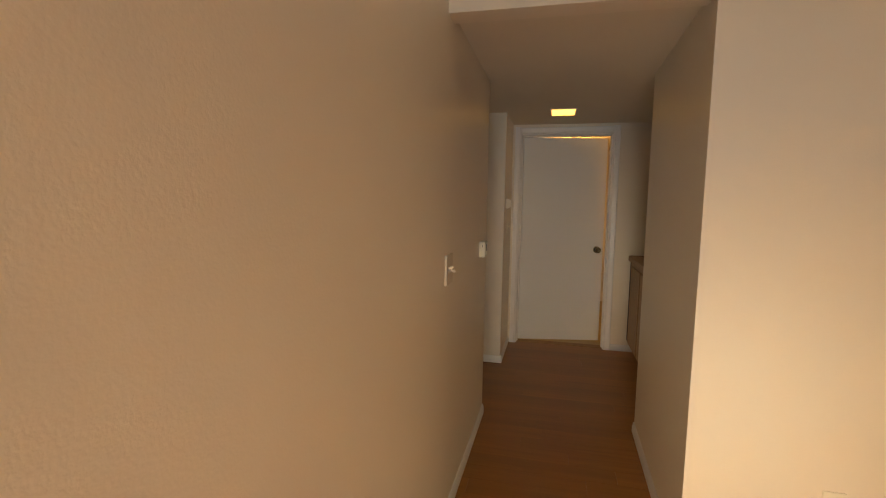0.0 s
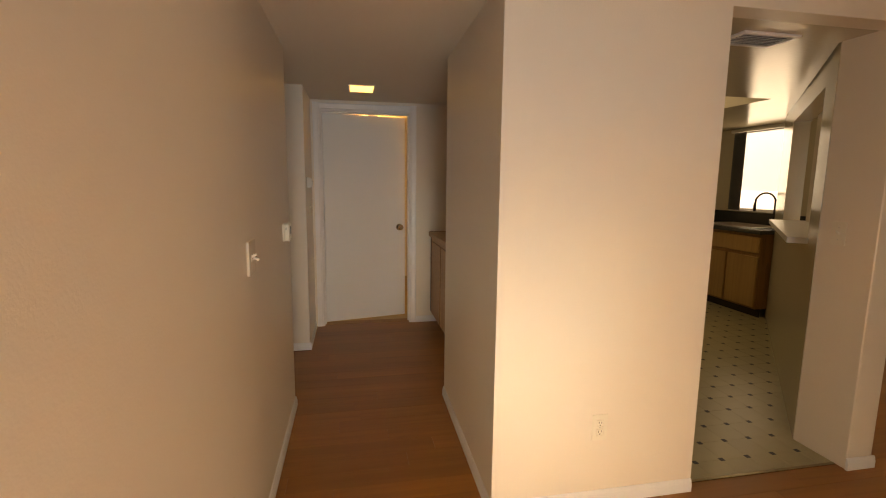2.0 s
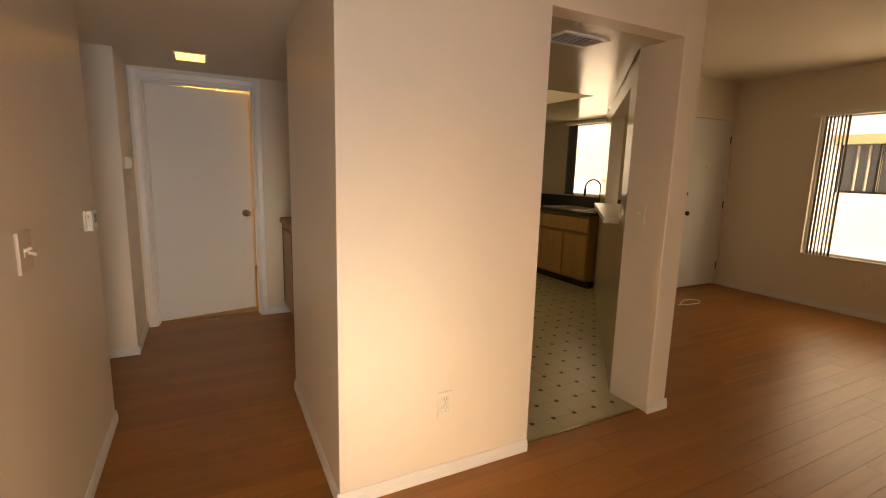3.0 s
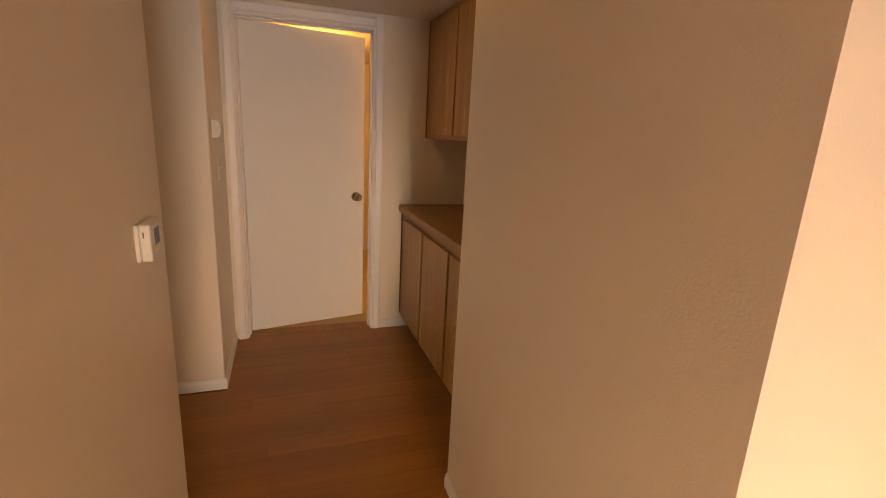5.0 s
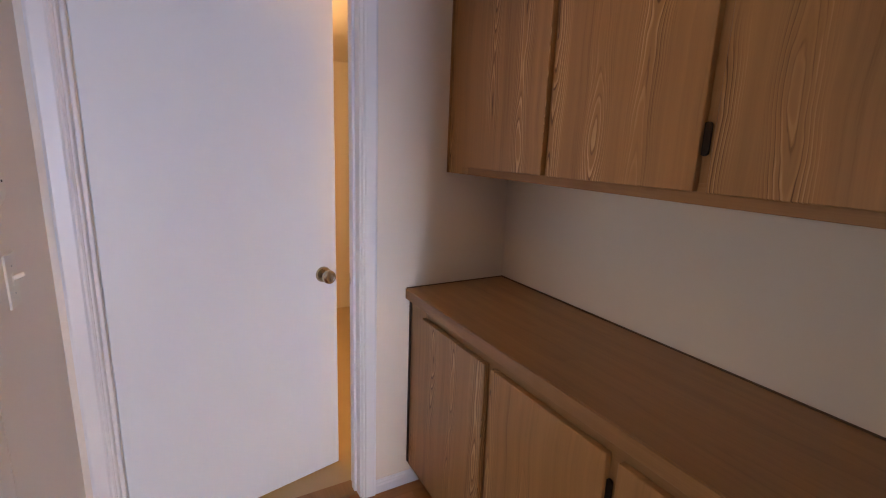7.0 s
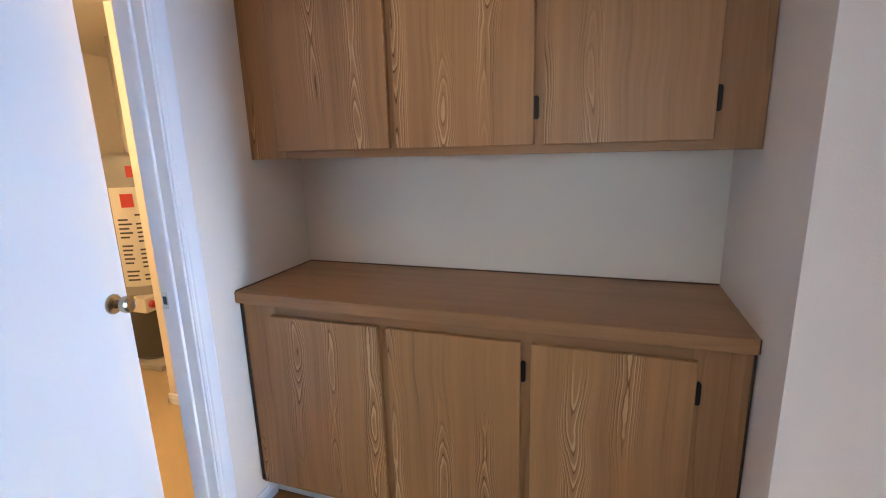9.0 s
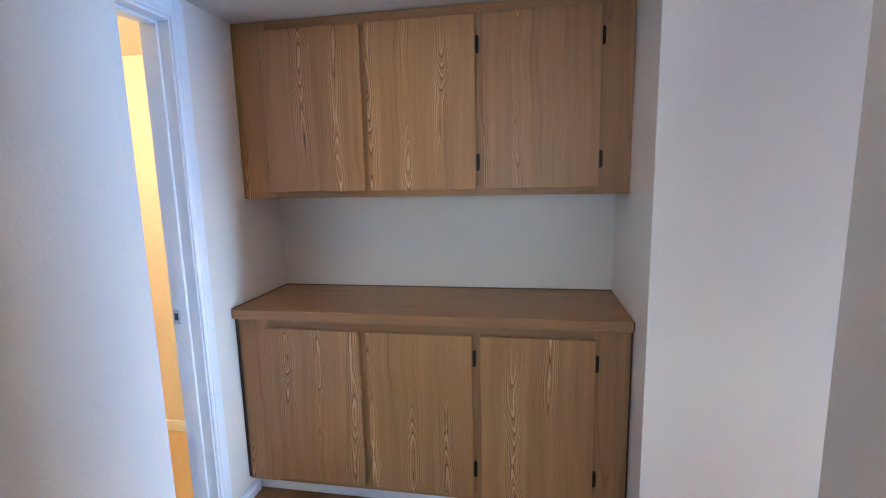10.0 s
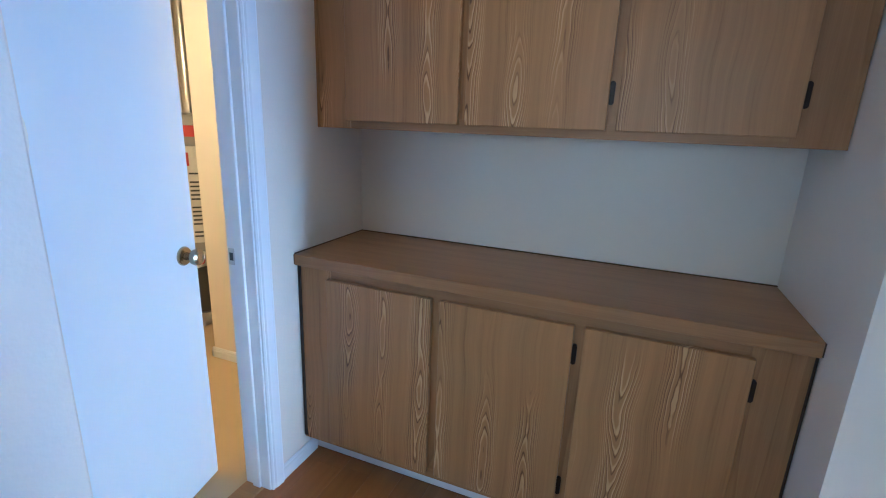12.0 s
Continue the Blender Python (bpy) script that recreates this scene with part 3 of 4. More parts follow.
# ---- hall fittings ----
def wall_plate(name, at, facing, label, category, toggles=1, outlet=False, w=0.071, h=0.116, cover=None, deep=0.005):
    """A switch or socket plate built facing -Y, then turned. facing: degrees about Z."""
    ob = thing(name, (0, 0, 0), label, category)
    plate = part("plate", boxes((-w / 2, w / 2, -deep, 0, -h / 2, h / 2), bevel=min(0.003, deep * 0.4), seg=2), cover or IVORY, ob)
    if outlet:
        for z in (0.020, -0.020):
            face = part("socket", boxes((-0.017, 0.017, -0.0075, -0.004, z - 0.0145, z + 0.0145), bevel=0.005, seg=2), IVORY, ob)
            for x in (-0.006, 0.006):
                part("slot", boxes((x - 0.0012, x + 0.0012, -0.0079, -0.0073, z - 0.001, z + 0.008)), DARK_SLOT, face)
            part("earth_hole", lathe([(0.0026, 0), (0.0026, 0.0006)], "Y", (0, -0.0074, z - 0.008), 10), DARK_SLOT, face)
        part("screw", lathe([(0.0028, 0), (0.0022, 0.0012)], "Y", (0, -0.005, 0), 10), STEEL, ob)
    else:
        for k in range(toggles):
            x = (k - (toggles - 1) / 2) * 0.034
            part("collar", boxes((x - 0.0065, x + 0.0065, -deep - 0.0015, -deep + 0.001, -0.013, 0.013), bevel=0.001), IVORY, ob)
            lever = part("toggle", boxes((x - 0.0045, x + 0.0045, -deep - 0.022, -deep - 0.0005, -0.004, 0.005), bevel=0.002), IVORY, ob)
            lever.matrix_world = Matrix.Rotation(radians(-24 if k % 2 == 0 else 24), 4, "X") @ lever.matrix_world
        for z in (0.030, -0.030):
            part("screw", lathe([(0.0028, 0), (0.0022, 0.0012)], "Y", (0, -deep, z), 10), STEEL, ob)
    ob.matrix_world = Matrix.Translation(at) @ Matrix.Rotation(radians(facing), 4, "Z")
    return ob


wall_plate("light_switch", (0.008, 0.055, 1.105), 90, "tan double toggle light switch on the cream hall wall", "light switch", 2, w=0.112, h=0.122, deep=0.010, cover=mat("tan_plate", (0.64, 0.56, 0.47), 0.35))
wall_plate("light_switch", (BLOCK_X, 2.43, 1.158), 90, "ivory toggle light switch beside the hall door", "light switch")
wall_plate("wall_outlet", (1.392, 0.0, 0.352), 0, "ivory duplex wall outlet above the skirting", "outlet", outlet=True)
wall_plate("light_switch", (KOP1, 0.175, 1.150), -90, "ivory toggle light switch on the kitchen opening's side", "light switch")
wall_plate("wall_outlet", (ROOM_X, 0.43, 0.315), -90, "ivory wall outlet under the living-room window", "outlet", outlet=True)


def thermostat():
    ob = thing("thermostat", (0, 0, 0), "ivory wall thermostat with a grey screen", "thermostat")
    part("back_plate", boxes((-0.060, 0.060, -0.010, 0, -0.046, 0.046), bevel=0.004, seg=2), IVORY, ob)
    part("cover", boxes((-0.056, 0.056, -0.034, -0.0095, -0.046, 0.046), bevel=0.007, seg=3), IVORY, ob)
    part("screen", boxes((-0.022, 0.024, -0.0348, -0.0335, -0.012, 0.030), bevel=0.001), LCD, ob, "grey liquid-crystal screen")
    for i, (x, z) in enumerate(((0.038, 0.026), (0.038, 0.006), (-0.016, -0.028), (0.001, -0.028), (0.018, -0.028))):
        part("button", lathe([(0.0062, 0), (0.0058, 0.0022)], "Y", (x, -0.0338, z), 14), IVORY, ob)
    part("vent_slot", boxes((-0.0563, -0.0555, -0.020, -0.0175, 0.014, 0.028)), DARK_SLOT, ob)
    ob.matrix_world = Matrix.Translation((0.008, 0.930, 1.106)) @ Matrix.Rotation(radians(90), 4, "Z")


thermostat()


def wall_sensor():
    """A small box with a bulging front, round-shouldered above and below."""
    ob = thing("wall_sensor", (0, 0, 0), "small ivory wall sensor with a bulging front", "wall sensor")
    bulge = [(-0.026 - 0.020 * math.cos(math.pi * k / 10 - math.pi / 2), 0.041 * math.cos(math.pi * k / 10)) for k in range(11)]
    body = extrude_profile([(-0.004, -0.043), (-0.004, 0.043)] + bulge, -0.040, 0.036, "X")
    part("housing", body, IVORY, ob)
    part("back_plate", boxes((-0.042, 0.038, -0.0039, 0, -0.044, 0.044), bevel=0.001), mat("sensor_plate", (0.50, 0.43, 0.36), 0.6), ob)
    for x in (0.004, 0.018):
        part("indicator", lathe([(0.0026, 0), (0.0024, 0.0012)], "Y", (x, -0.0452, 0.010), 10), DARK_SLOT, ob)
    ob.matrix_world = Matrix.Translation((BLOCK_X, 2.275, 1.368)) @ Matrix.Rotation(radians(90), 4, "Z")


wall_sensor()


def hall_light():
    ob = thing("ceiling_light", (0.46, 2.18, CEIL), "small lit yellow rectangular ceiling light", "ceiling light")
    x0, x1, y0, y1 = 0.372, 0.552, 2.06, 2.30
    part("frame", boxes((x0 - 0.012, x0, y0 - 0.012, y1 + 0.012, CEIL - 0.006, CEIL), (x1, x1 + 0.012, y0 - 0.012, y1 + 0.012, CEIL - 0.006, CEIL), (x0, x1, y0 - 0.012, y0, CEIL - 0.006, CEIL), (x0, x1, y1, y1 + 0.012, CEIL - 0.006, CEIL)), TRIM_PAINT, ob)
    part("diffuser", boxes((x0, x1, y0, y1, CEIL - 0.009, CEIL - 0.001), bevel=0.003, seg=2), HALL_LAMP, ob, "lit yellow glass diffuser")


hall_light()


# ---- built-in cabinets in the alcove ----
def pill(bm, x, y, z0, z1, r, sx):
    """A flat lozenge with round ends on a face at x, standing out by sx."""
    n = 8
    pts = [(y + r * math.cos(math.pi * i / n), z1 - r + r * math.sin(math.pi * i / n)) for i in range(n + 1)]
    pts += [(y - r * math.cos(math.pi * i / n), z0 + r - r * math.sin(math.pi * i / n)) for i in range(n + 1)]
    b2 = extrude_profile(pts, x, x + sx, "X")
    me = bpy.data.meshes.new("tmp")
    b2.to_mesh(me)
    b2.free()
    bm.from_mesh(me)
    bpy.data.meshes.remove(me)
    return bm


def cabinet_door(parent, xf, y0, y1, z0, z1, hinge_side, hinges, reveal):
    """A slab door whose face is at xf, with dark half-hidden hinges on the frame beside it."""
    bm = boxes((xf, xf + 0.019, y0, y1, z0, z1), bevel=0.002, seg=1)
    d = part("cabinet_door", bm, OAK, parent, "grained light oak laminate door")
    d.data.transform(Matrix.Translation((-xf, -(y0 + y1) / 2, -z0)))
    d.matrix_world = Matrix.Translation((xf, (y0 + y1) / 2, z0))
    yy = y0 if hinge_side < 0 else y1
    for z in hinges:
        bm = pill(bmesh.new(), xf + 0.010, yy + hinge_side * (reveal - 0.008), z - 0.034, z + 0.034, 0.008, 0.0068)
        h = part("hinge", bm, HINGE_BRONZE, d, "dark bronze cabinet hinge")
    return d


def stile(parent, name, x, y0, y1, z0, z1, m):
    return part(name, boxes((x, x + 0.019, y0, y1, z0, z1), bevel=0.0008), m, parent)


LY = ((2.219, 2.646), (1.748, 2.187), (1.278, 1.717))
UY = ((2.211, 2.648), (1.740, 2.186), (1.265, 1.712))


def base_cabinet():
    ob = thing("base_cabinet", (1.38, 1.96, 0), "oak laminate base cabinet with three plain doors", "cabinet")
    F, y0, y1, z0, z1 = 1.132, ALC0 + 0.002, ALC1 - 0.002, 0.100, 0.862
    part("carcass", boxes((F + 0.020, ALC_BACK - 0.002, y0, y1, z0 + 0.001, z1 - 0.001)), OAK_FRAME, ob)
    stile(ob, "stile", F, y0, LY[2][0] + 0.012, z0, z1, OAK_FRAME)
    stile(ob, "stile", F, LY[0][1] - 0.012, y1, z0, z1, OAK)
    stile(ob, "stile", F, LY[2][1] - 0.012, LY[1][0] + 0.012, z0 + 0.04, 0.812, OAK_FRAME)
    stile(ob, "stile", F, LY[1][1] - 0.012, LY[0][0] + 0.012, z0 + 0.04, 0.812, OAK_FRAME)
    stile(ob, "rail", F, LY[2][0] + 0.012, LY[0][1] - 0.012, 0.812, z1, OAK_RAIL)
    stile(ob, "rail", F, LY[2][0] + 0.012, LY[0][1] - 0.012, z0, z0 + 0.04, OAK_RAIL)
    part("end_batten", boxes((F - 0.006, F - 0.0002, y1 - 0.012, y1, z0 + 0.01, z1), bevel=0.001), SHADOW_WOOD, ob)
    part("end_batten", boxes((F - 0.006, F - 0.0002, y0, y0 + 0.006, z0 + 0.01, z1), bevel=0.001), SHADOW_WOOD, ob)
    part("toe_board", boxes((1.206, 1.222, ALC0 + 0.001, ALC1 - 0.001, 0.0, 0.0995), bevel=0.002), TRIM_PAINT, ob, "white painted toe board")
    for (a, b), side, reveal in zip(LY, (1, -1, -1), (0.006, 0.014, 0.014)):
        cabinet_door(ob, F - 0.019, a, b, 0.128, 0.824, side, (0.246, 0.728), reveal)


def worktop():
    ob = thing("worktop", (1.35, 1.96, 0.862), "oak laminate worktop across the alcove", "worktop")
    y0, y1 = ALC0 + 0.001, ALC1 - 0.001
    part("top", boxes((1.112, ALC_BACK - 0.001, y0, y1, 0.864, 0.905), bevel=0.0015), OAK_TOP, ob)
    part("front_edge", boxes((1.106, 1.1118, y0 + 0.004, y1 - 0.004, 0.864, 0.9047), bevel=0.0012), OAK_RAIL, ob)
    # near-black slivers fill the corner gaps, their shade put into the colour
    part("corner_gap", boxes((1.1085, 1.1118, y1 - 0.0038, y1, 0.866, 0.904)), SHADOW_WOOD, ob)
    part("corner_gap", boxes((1.1085, 1.1118, y0, y0 + 0.0038, 0.866, 0.904)), SHADOW_WOOD, ob)
    part("back_seam", boxes((ALC_BACK - 0.009, ALC_BACK - 0.001, y0, y1, 0.9051, 0.909), bevel=0.001), SEAM_WOOD, ob)
    part("side_seam", boxes((1.112, ALC_BACK - 0.009, y1 - 0.006, y1, 0.9051, 0.909), bevel=0.001), SEAM_WOOD, ob)


def wall_cabinet():
    ob = thing("wall_cabinet", (1.43, 1.96, 1.37), "oak laminate wall cabinet with three plain doors", "cabinet")
    F, y0, y1, z0, z1 = 1.283, ALC0 + 0.002, ALC1 - 0.002, 1.368, CEIL - 0.004
    part("carcass", boxes((F + 0.020, ALC_BACK - 0.002, y0, y1, z0 + 0.012, z1)), OAK_RAIL, ob)
    stile(ob, "stile", F, y0, UY[2][0] + 0.012, z0, z1, OAK_FRAME)
    stile(ob, "stile", F, UY[0][1] - 0.012, y1, z0, z1, OAK)
    stile(ob, "stile", F, UY[2][1] - 0.012, UY[1][0] + 0.012, z0 + 0.045, z1 - 0.06, OAK_FRAME)
    stile(ob, "stile", F, UY[1][1] - 0.012, UY[0][0] + 0.012, z0 + 0.045, z1 - 0.06, OAK_FRAME)
    stile(ob, "rail", F, UY[2][0] + 0.012, UY[0][1] - 0.012, z0, z0 + 0.045, OAK_RAIL)
    stile(ob, "rail", F, UY[2][0] + 0.012, UY[0][1] - 0.012, z1 - 0.06, z1, OAK_RAIL)
    part("end_batten", boxes((F - 0.006, F - 0.0002, y1 - 0.010, y1, z0, z1), bevel=0.001), OAK_FRAME, ob)
    for (a, b), side, reveal in zip(UY, (1, -1, -1), (0.006, 0.014, 0.014)):
        cabinet_door(ob, F - 0.019, a, b, 1.395, 2.066, side, (1.502, 1.955), reveal)


base_cabinet()
worktop()
wall_cabinet()


def linen_cabinet():
    """Tall built-in cupboard in the corridor; its oak frame shows beside the corridor's mouth."""
    ob = thing("linen_cabinet", (-0.7, CORR0, 0), "tall oak linen cabinet built into the corridor wall", "cabinet")
    y = CORR0
    part("stile", boxes((-0.215, -0.145, y, y + 0.012, 0.0, 2.06), bevel=0.002), OAK_FRAME, ob)
    part("stile", boxes((-1.30, -1.23, y, y + 0.012, 0.0, 2.06), bevel=0.002), OAK_FRAME, ob)
    part("edge_moulding", boxes((-0.155, -0.145, y + 0.0121, y + 0.017, 0.0, 2.06), bevel=0.002), OAK_FRAME, ob)
    part("rail", boxes((-1.2299, -0.2051, y, y + 0.012, 1.99, 2.06), bevel=0.001), OAK_RAIL, ob)
    part("rail", boxes((-1.2299, -0.2051, y, y + 0.012, 0.0, 0.09), bevel=0.001), OAK_RAIL, ob)
    for x0, x1 in ((-1.225, -0.72), (-0.715, -0.21)):
        part("cabinet_door", boxes((x0, x1, y + 0.0005, y + 0.022, 0.10, 1.98), bevel=0.002), OAK, ob)


linen_cabinet()


# ---- kitchen ----
def kitchen_base(y0, y1):
    ob = thing("kitchen_cabinet", (4.8, (y0 + y1) / 2, 0), "oak kitchen base cabinet with drawer fronts and doors", "cabinet", "kitchen base cabinets")
    part("carcass", boxes((4.52, 5.11, y0, y1, 0.09, 0.885)), OAK_FRAME, ob)
    part("toe_board", boxes((4.57, 4.585, y0, y1, 0.0, 0.0899)), SHADOW_WOOD, ob)
    n = 2
    w = (y1 - y0) / n
    part("drawer_front", boxes((4.50, 4.5199, y0 + 0.012, y1 - 0.012, 0.685, 0.850), bevel=0.003), KITCHEN_WOOD, ob)
    for i in range(n):
        a, b = y0 + i * w + 0.012, y0 + (i + 1) * w - 0.012
        part("cabinet_door", boxes((4.50, 4.5199, a, b, 0.11, 0.645), bevel=0.003), KITCHEN_WOOD, ob)
    return ob


for a in (2.36, 3.20):
    kitchen_base(a, min(a + 0.838, KBACK - 0.002))


def kitchen_worktop():
    ob = thing("kitchen_worktop", (4.8, 3.2, 0.885), "dark stone kitchen worktop with a backsplash", "worktop")
    part("slab", boxes((4.47, 5.118, 2.34, 2.60, 0.886, 0.928), (4.47, 5.118, 3.30, KBACK - 0.002, 0.886, 0.928), (4.47, 4.60, 2.60, 3.30, 0.886, 0.928), (5.02, 5.118, 2.60, 3.30, 0.886, 0.928)), GRANITE, ob)
    part("backsplash", boxes((5.10, 5.1195, 2.34, KBACK - 0.022, 0.9281, 1.066), bevel=0.002), GRANITE, ob)
    part("backsplash", boxes((4.47, 5.1195, KBACK - 0.0218, KBACK - 0.002, 0.9281, 1.066), bevel=0.002), GRANITE, ob)
    sink = thing("kitchen_sink", (4.81, 2.95, 0.93), "steel kitchen sink set into the dark worktop", "sink")
    part("rim", boxes((4.59, 4.615, 2.59, 3.31, 0.9285, 0.936), (5.005, 5.03, 2.59, 3.31, 0.9285, 0.936), (4.615, 5.005, 2.59, 2.615, 0.9285, 0.936), (4.615, 5.005, 3.285, 3.31, 0.9285, 0.936)), STEEL, sink)
    part("bowl", boxes((4.61, 4.62, 2.61, 3.29, 0.76, 0.9284), (5.0, 5.01, 2.61, 3.29, 0.76, 0.9284), (4.62, 5.0, 2.61, 2.62, 0.76, 0.9284), (4.62, 5.0, 3.28, 3.29, 0.76, 0.9284), (4.61, 5.01, 2.61, 3.29, 0.75, 0.76)), STEEL, sink)


kitchen_worktop()


def tube(points, radius, n=10):
    """A round tube through points."""
    bm = bmesh.new()
    pts = [Vector(p) for p in points]
    rings = []
    for i, p in enumerate(pts):
        d = (pts[min(i + 1, len(pts) - 1)] - pts[max(i - 1, 0)]).normalized()
        q = d.to_track_quat("Z", "Y")
        rings.append([bm.verts.new(p + q @ Vector((radius * math.cos(2 * math.pi * k / n), radius * math.sin(2 * math.pi * k / n), 0))) for k in range(n)])
    for a, b in zip(rings, rings[1:]):
        for k in range(n):
            bm.faces.new((a[k], a[(k + 1) % n], b[(k + 1) % n], b[k]))
    bm.faces.new(list(reversed(rings[0])))
    bm.faces.new(rings[-1])
    bmesh.ops.recalc_face_normals(bm, faces=bm.faces)
    return bm


def faucet():
    ob = thing("faucet", (5.05, 2.76, 0.928), "dark gooseneck faucet behind the sink", "faucet")
    c = Vector((5.055, 2.76, 0.929))
    part("base", lathe([(0.028, 0), (0.028, 0.01), (0.018, 0.03), (0.014, 0.05)], "Z", c, 18), HINGE_BRONZE, ob, smooth=True)
    arc = [c + Vector((0, 0, 0.05)), c + Vector((0, 0, 0.30))]
    arc += [c + Vector((-0.075 + 0.075 * math.cos(a), 0.035 * a, 0.30 + 0.075 * math.sin(a))) for a in [math.pi * k / 8 for k in range(1, 9)]]
    arc.append(c + Vector((-0.152, 0.112, 0.25)))
    part("spout", tube(arc, 0.011), HINGE_BRONZE, ob, smooth=True)
    part("spray_head", lathe([(0.013, 0), (0.017, 0.03), (0.015, 0.08), (0.011, 0.10)], "Z", c + Vector((-0.153, 0.114, 0.165)), 14), HINGE_BRONZE, ob, smooth=True)
    part("lever", tube([c + Vector((0, -0.02, 0.06)), c + Vector((0, -0.05, 0.09)), c + Vector((-0.01, -0.07, 0.11))], 0.006), HINGE_BRONZE, ob, smooth=True)


faucet()


def slider_window(name, x, y0, y1, z0, z1, label, out=1, mullions=(0.5,)):
    """An aluminium sliding window in a wall at x, that faces along X."""
    ob = tagged(new(name), label, "window", kind="structure")
    xa, xb = x + 0.04 * out, x + 0.085 * out
    lo, hi = min(xa, xb), max(xa, xb)
    f = 0.035
    for nm, r in (("window_frame", (lo, hi, y0, y1, z0, z0 + f)), ("window_frame", (lo, hi, y0, y1, z1 - f, z1)), ("window_frame", (lo, hi, y0, y0 + f, z0 + f, z1 - f)), ("window_frame", (lo, hi, y1 - f, y1, z0 + f, z1 - f))):
        part(nm, boxes(r, bevel=0.003), ALUMINIUM, ob)
    cuts = [y0 + f] + [y0 + (y1 - y0) * k for k in mullions] + [y1 - f]
    for k in cuts[1:-1]:
        part("window_mullion", boxes((lo, hi, k - 0.018, k + 0.018, z0 + f, z1 - f), bevel=0.003), ALUMINIUM, ob)
    for a, b in zip(cuts, cuts[1:]):
        g = part("pane", boxes(((lo + hi) / 2 - 0.002, (lo + hi) / 2 + 0.002, a, b, z0 + f, z1 - f)), GLASS, ob)
        g.visible_shadow = False
    part("window_sill", boxes((x - 0.010, x + 0.038, y0 + 0.001, y1 - 0.001, z0 + 0.0005, z0 + 0.014), bevel=0.003) if out > 0 else boxes((x - 0.038, x + 0.010, y0 + 0.001, y1 - 0.001, z0 + 0.0005, z0 + 0.014), bevel=0.003), TRIM_PAINT, ob)
    return ob


slider_window("window_1", ROOM_X, -0.88, 1.04, 0.56, 2.06, "white aluminium living-room sliding window", mullions=(0.42,))
slider_window("window_2", KWIN_X, 2.72, 3.48, 1.07, 2.06, "white aluminium kitchen sliding window", mullions=())
slider_window("window_3", -4.5, 0.5, 2.0, 0.75, 2.15, "white aluminium bedroom sliding window", out=-1)


def vertical_blind(x, ys, z0, z1, label, angle, track_a, track_b, material):
    ob = thing("vertical_blind", (x, ys[0], z1), label, "blind")
    part("headrail", boxes((x - 0.022, x + 0.022, track_a, track_b, z1, z1 + 0.035), bevel=0.004), ALUMINIUM, ob)
    for i, y in enumerate(ys):
        # gently cupped vane
        n = 6
        w = 0.089
        pts = [(-w / 2 + w * k / n, 0.006 * math.sin(math.pi * k / n)) for k in range(n + 1)]
        prof = pts + [(a, b + 0.0012) for a, b in reversed(pts)]
        bm = extrude_profile(prof, z0, z1 - 0.004, "Z")
        vane = part("vane", bm, material[i % len(material)], ob)
        vane.matrix_world = Matrix.Translation((x, y, 0)) @ Matrix.Rotation(radians(angle + random.uniform(-7, 7)), 4, "Z")
    return ob


# living-room vanes alternate darker and lighter colour to imitate backlit stripes
vertical_blind(ROOM_X - 0.045, [0.960 - 0.033 * i for i in range(7)], 0.58, 2.035, "bundle of vertical blind vanes drawn aside, backlit shade in their colours", 34, -0.90, 1.08, (BLIND_BACKLIT, BLIND))
vertical_blind(KWIN_X - 0.045, [3.425 - 0.026 * i for i in range(6)], 1.085, 2.03, "bundle of vertical blind vanes at the kitchen window", 74, 2.71, 3.49, (BLIND_BACKLIT,))


def ceiling_vent():
    ob = thing("ceiling_vent", (2.30, 0.33, HEAD), "cream slatted air vent in the kitchen ceiling", "vent")
    x0, x1, y0, y1, z = 2.14, 2.45, 0.235, 0.425, HEAD
    part("frame", boxes((x0, x1, y0, y0 + 0.022, z - 0.010, z - 0.0005), (x0, x1, y1 - 0.022, y1, z - 0.010, z - 0.0005), (x0, x0 + 0.022, y0 + 0.022, y1 - 0.022, z - 0.010, z - 0.0005), (x1 - 0.022, x1, y0 + 0.022, y1 - 0.022, z - 0.010, z - 0.0005)), TRIM_PAINT, ob)
    part("backing", boxes((x0 + 0.022, x1 - 0.022, y0 + 0.022, y1 - 0.022, z - 0.002, z - 0.0006)), DARK_SLOT, ob)
    for i in range(7):
        y = y0 + 0.032 + i * 0.021
        blade = part("slat", boxes((x0 + 0.022, x1 - 0.022, -0.0050, 0.0050, -0.0008, 0.0008)), TRIM_PAINT, ob)
        blade.matrix_world = Matrix.Translation((0, y, z - 0.008)) @ Matrix.Rotation(radians(38), 4, "X")


ceiling_vent()
tagged(mesh_object("kitchen_light_panel", boxes((2.205, 3.725, 1.635, 3.095, 2.285, 2.297), bevel=0.002), LIGHT_PANEL), "white diffuser panel inside the kitchen ceiling recess", "light panel")


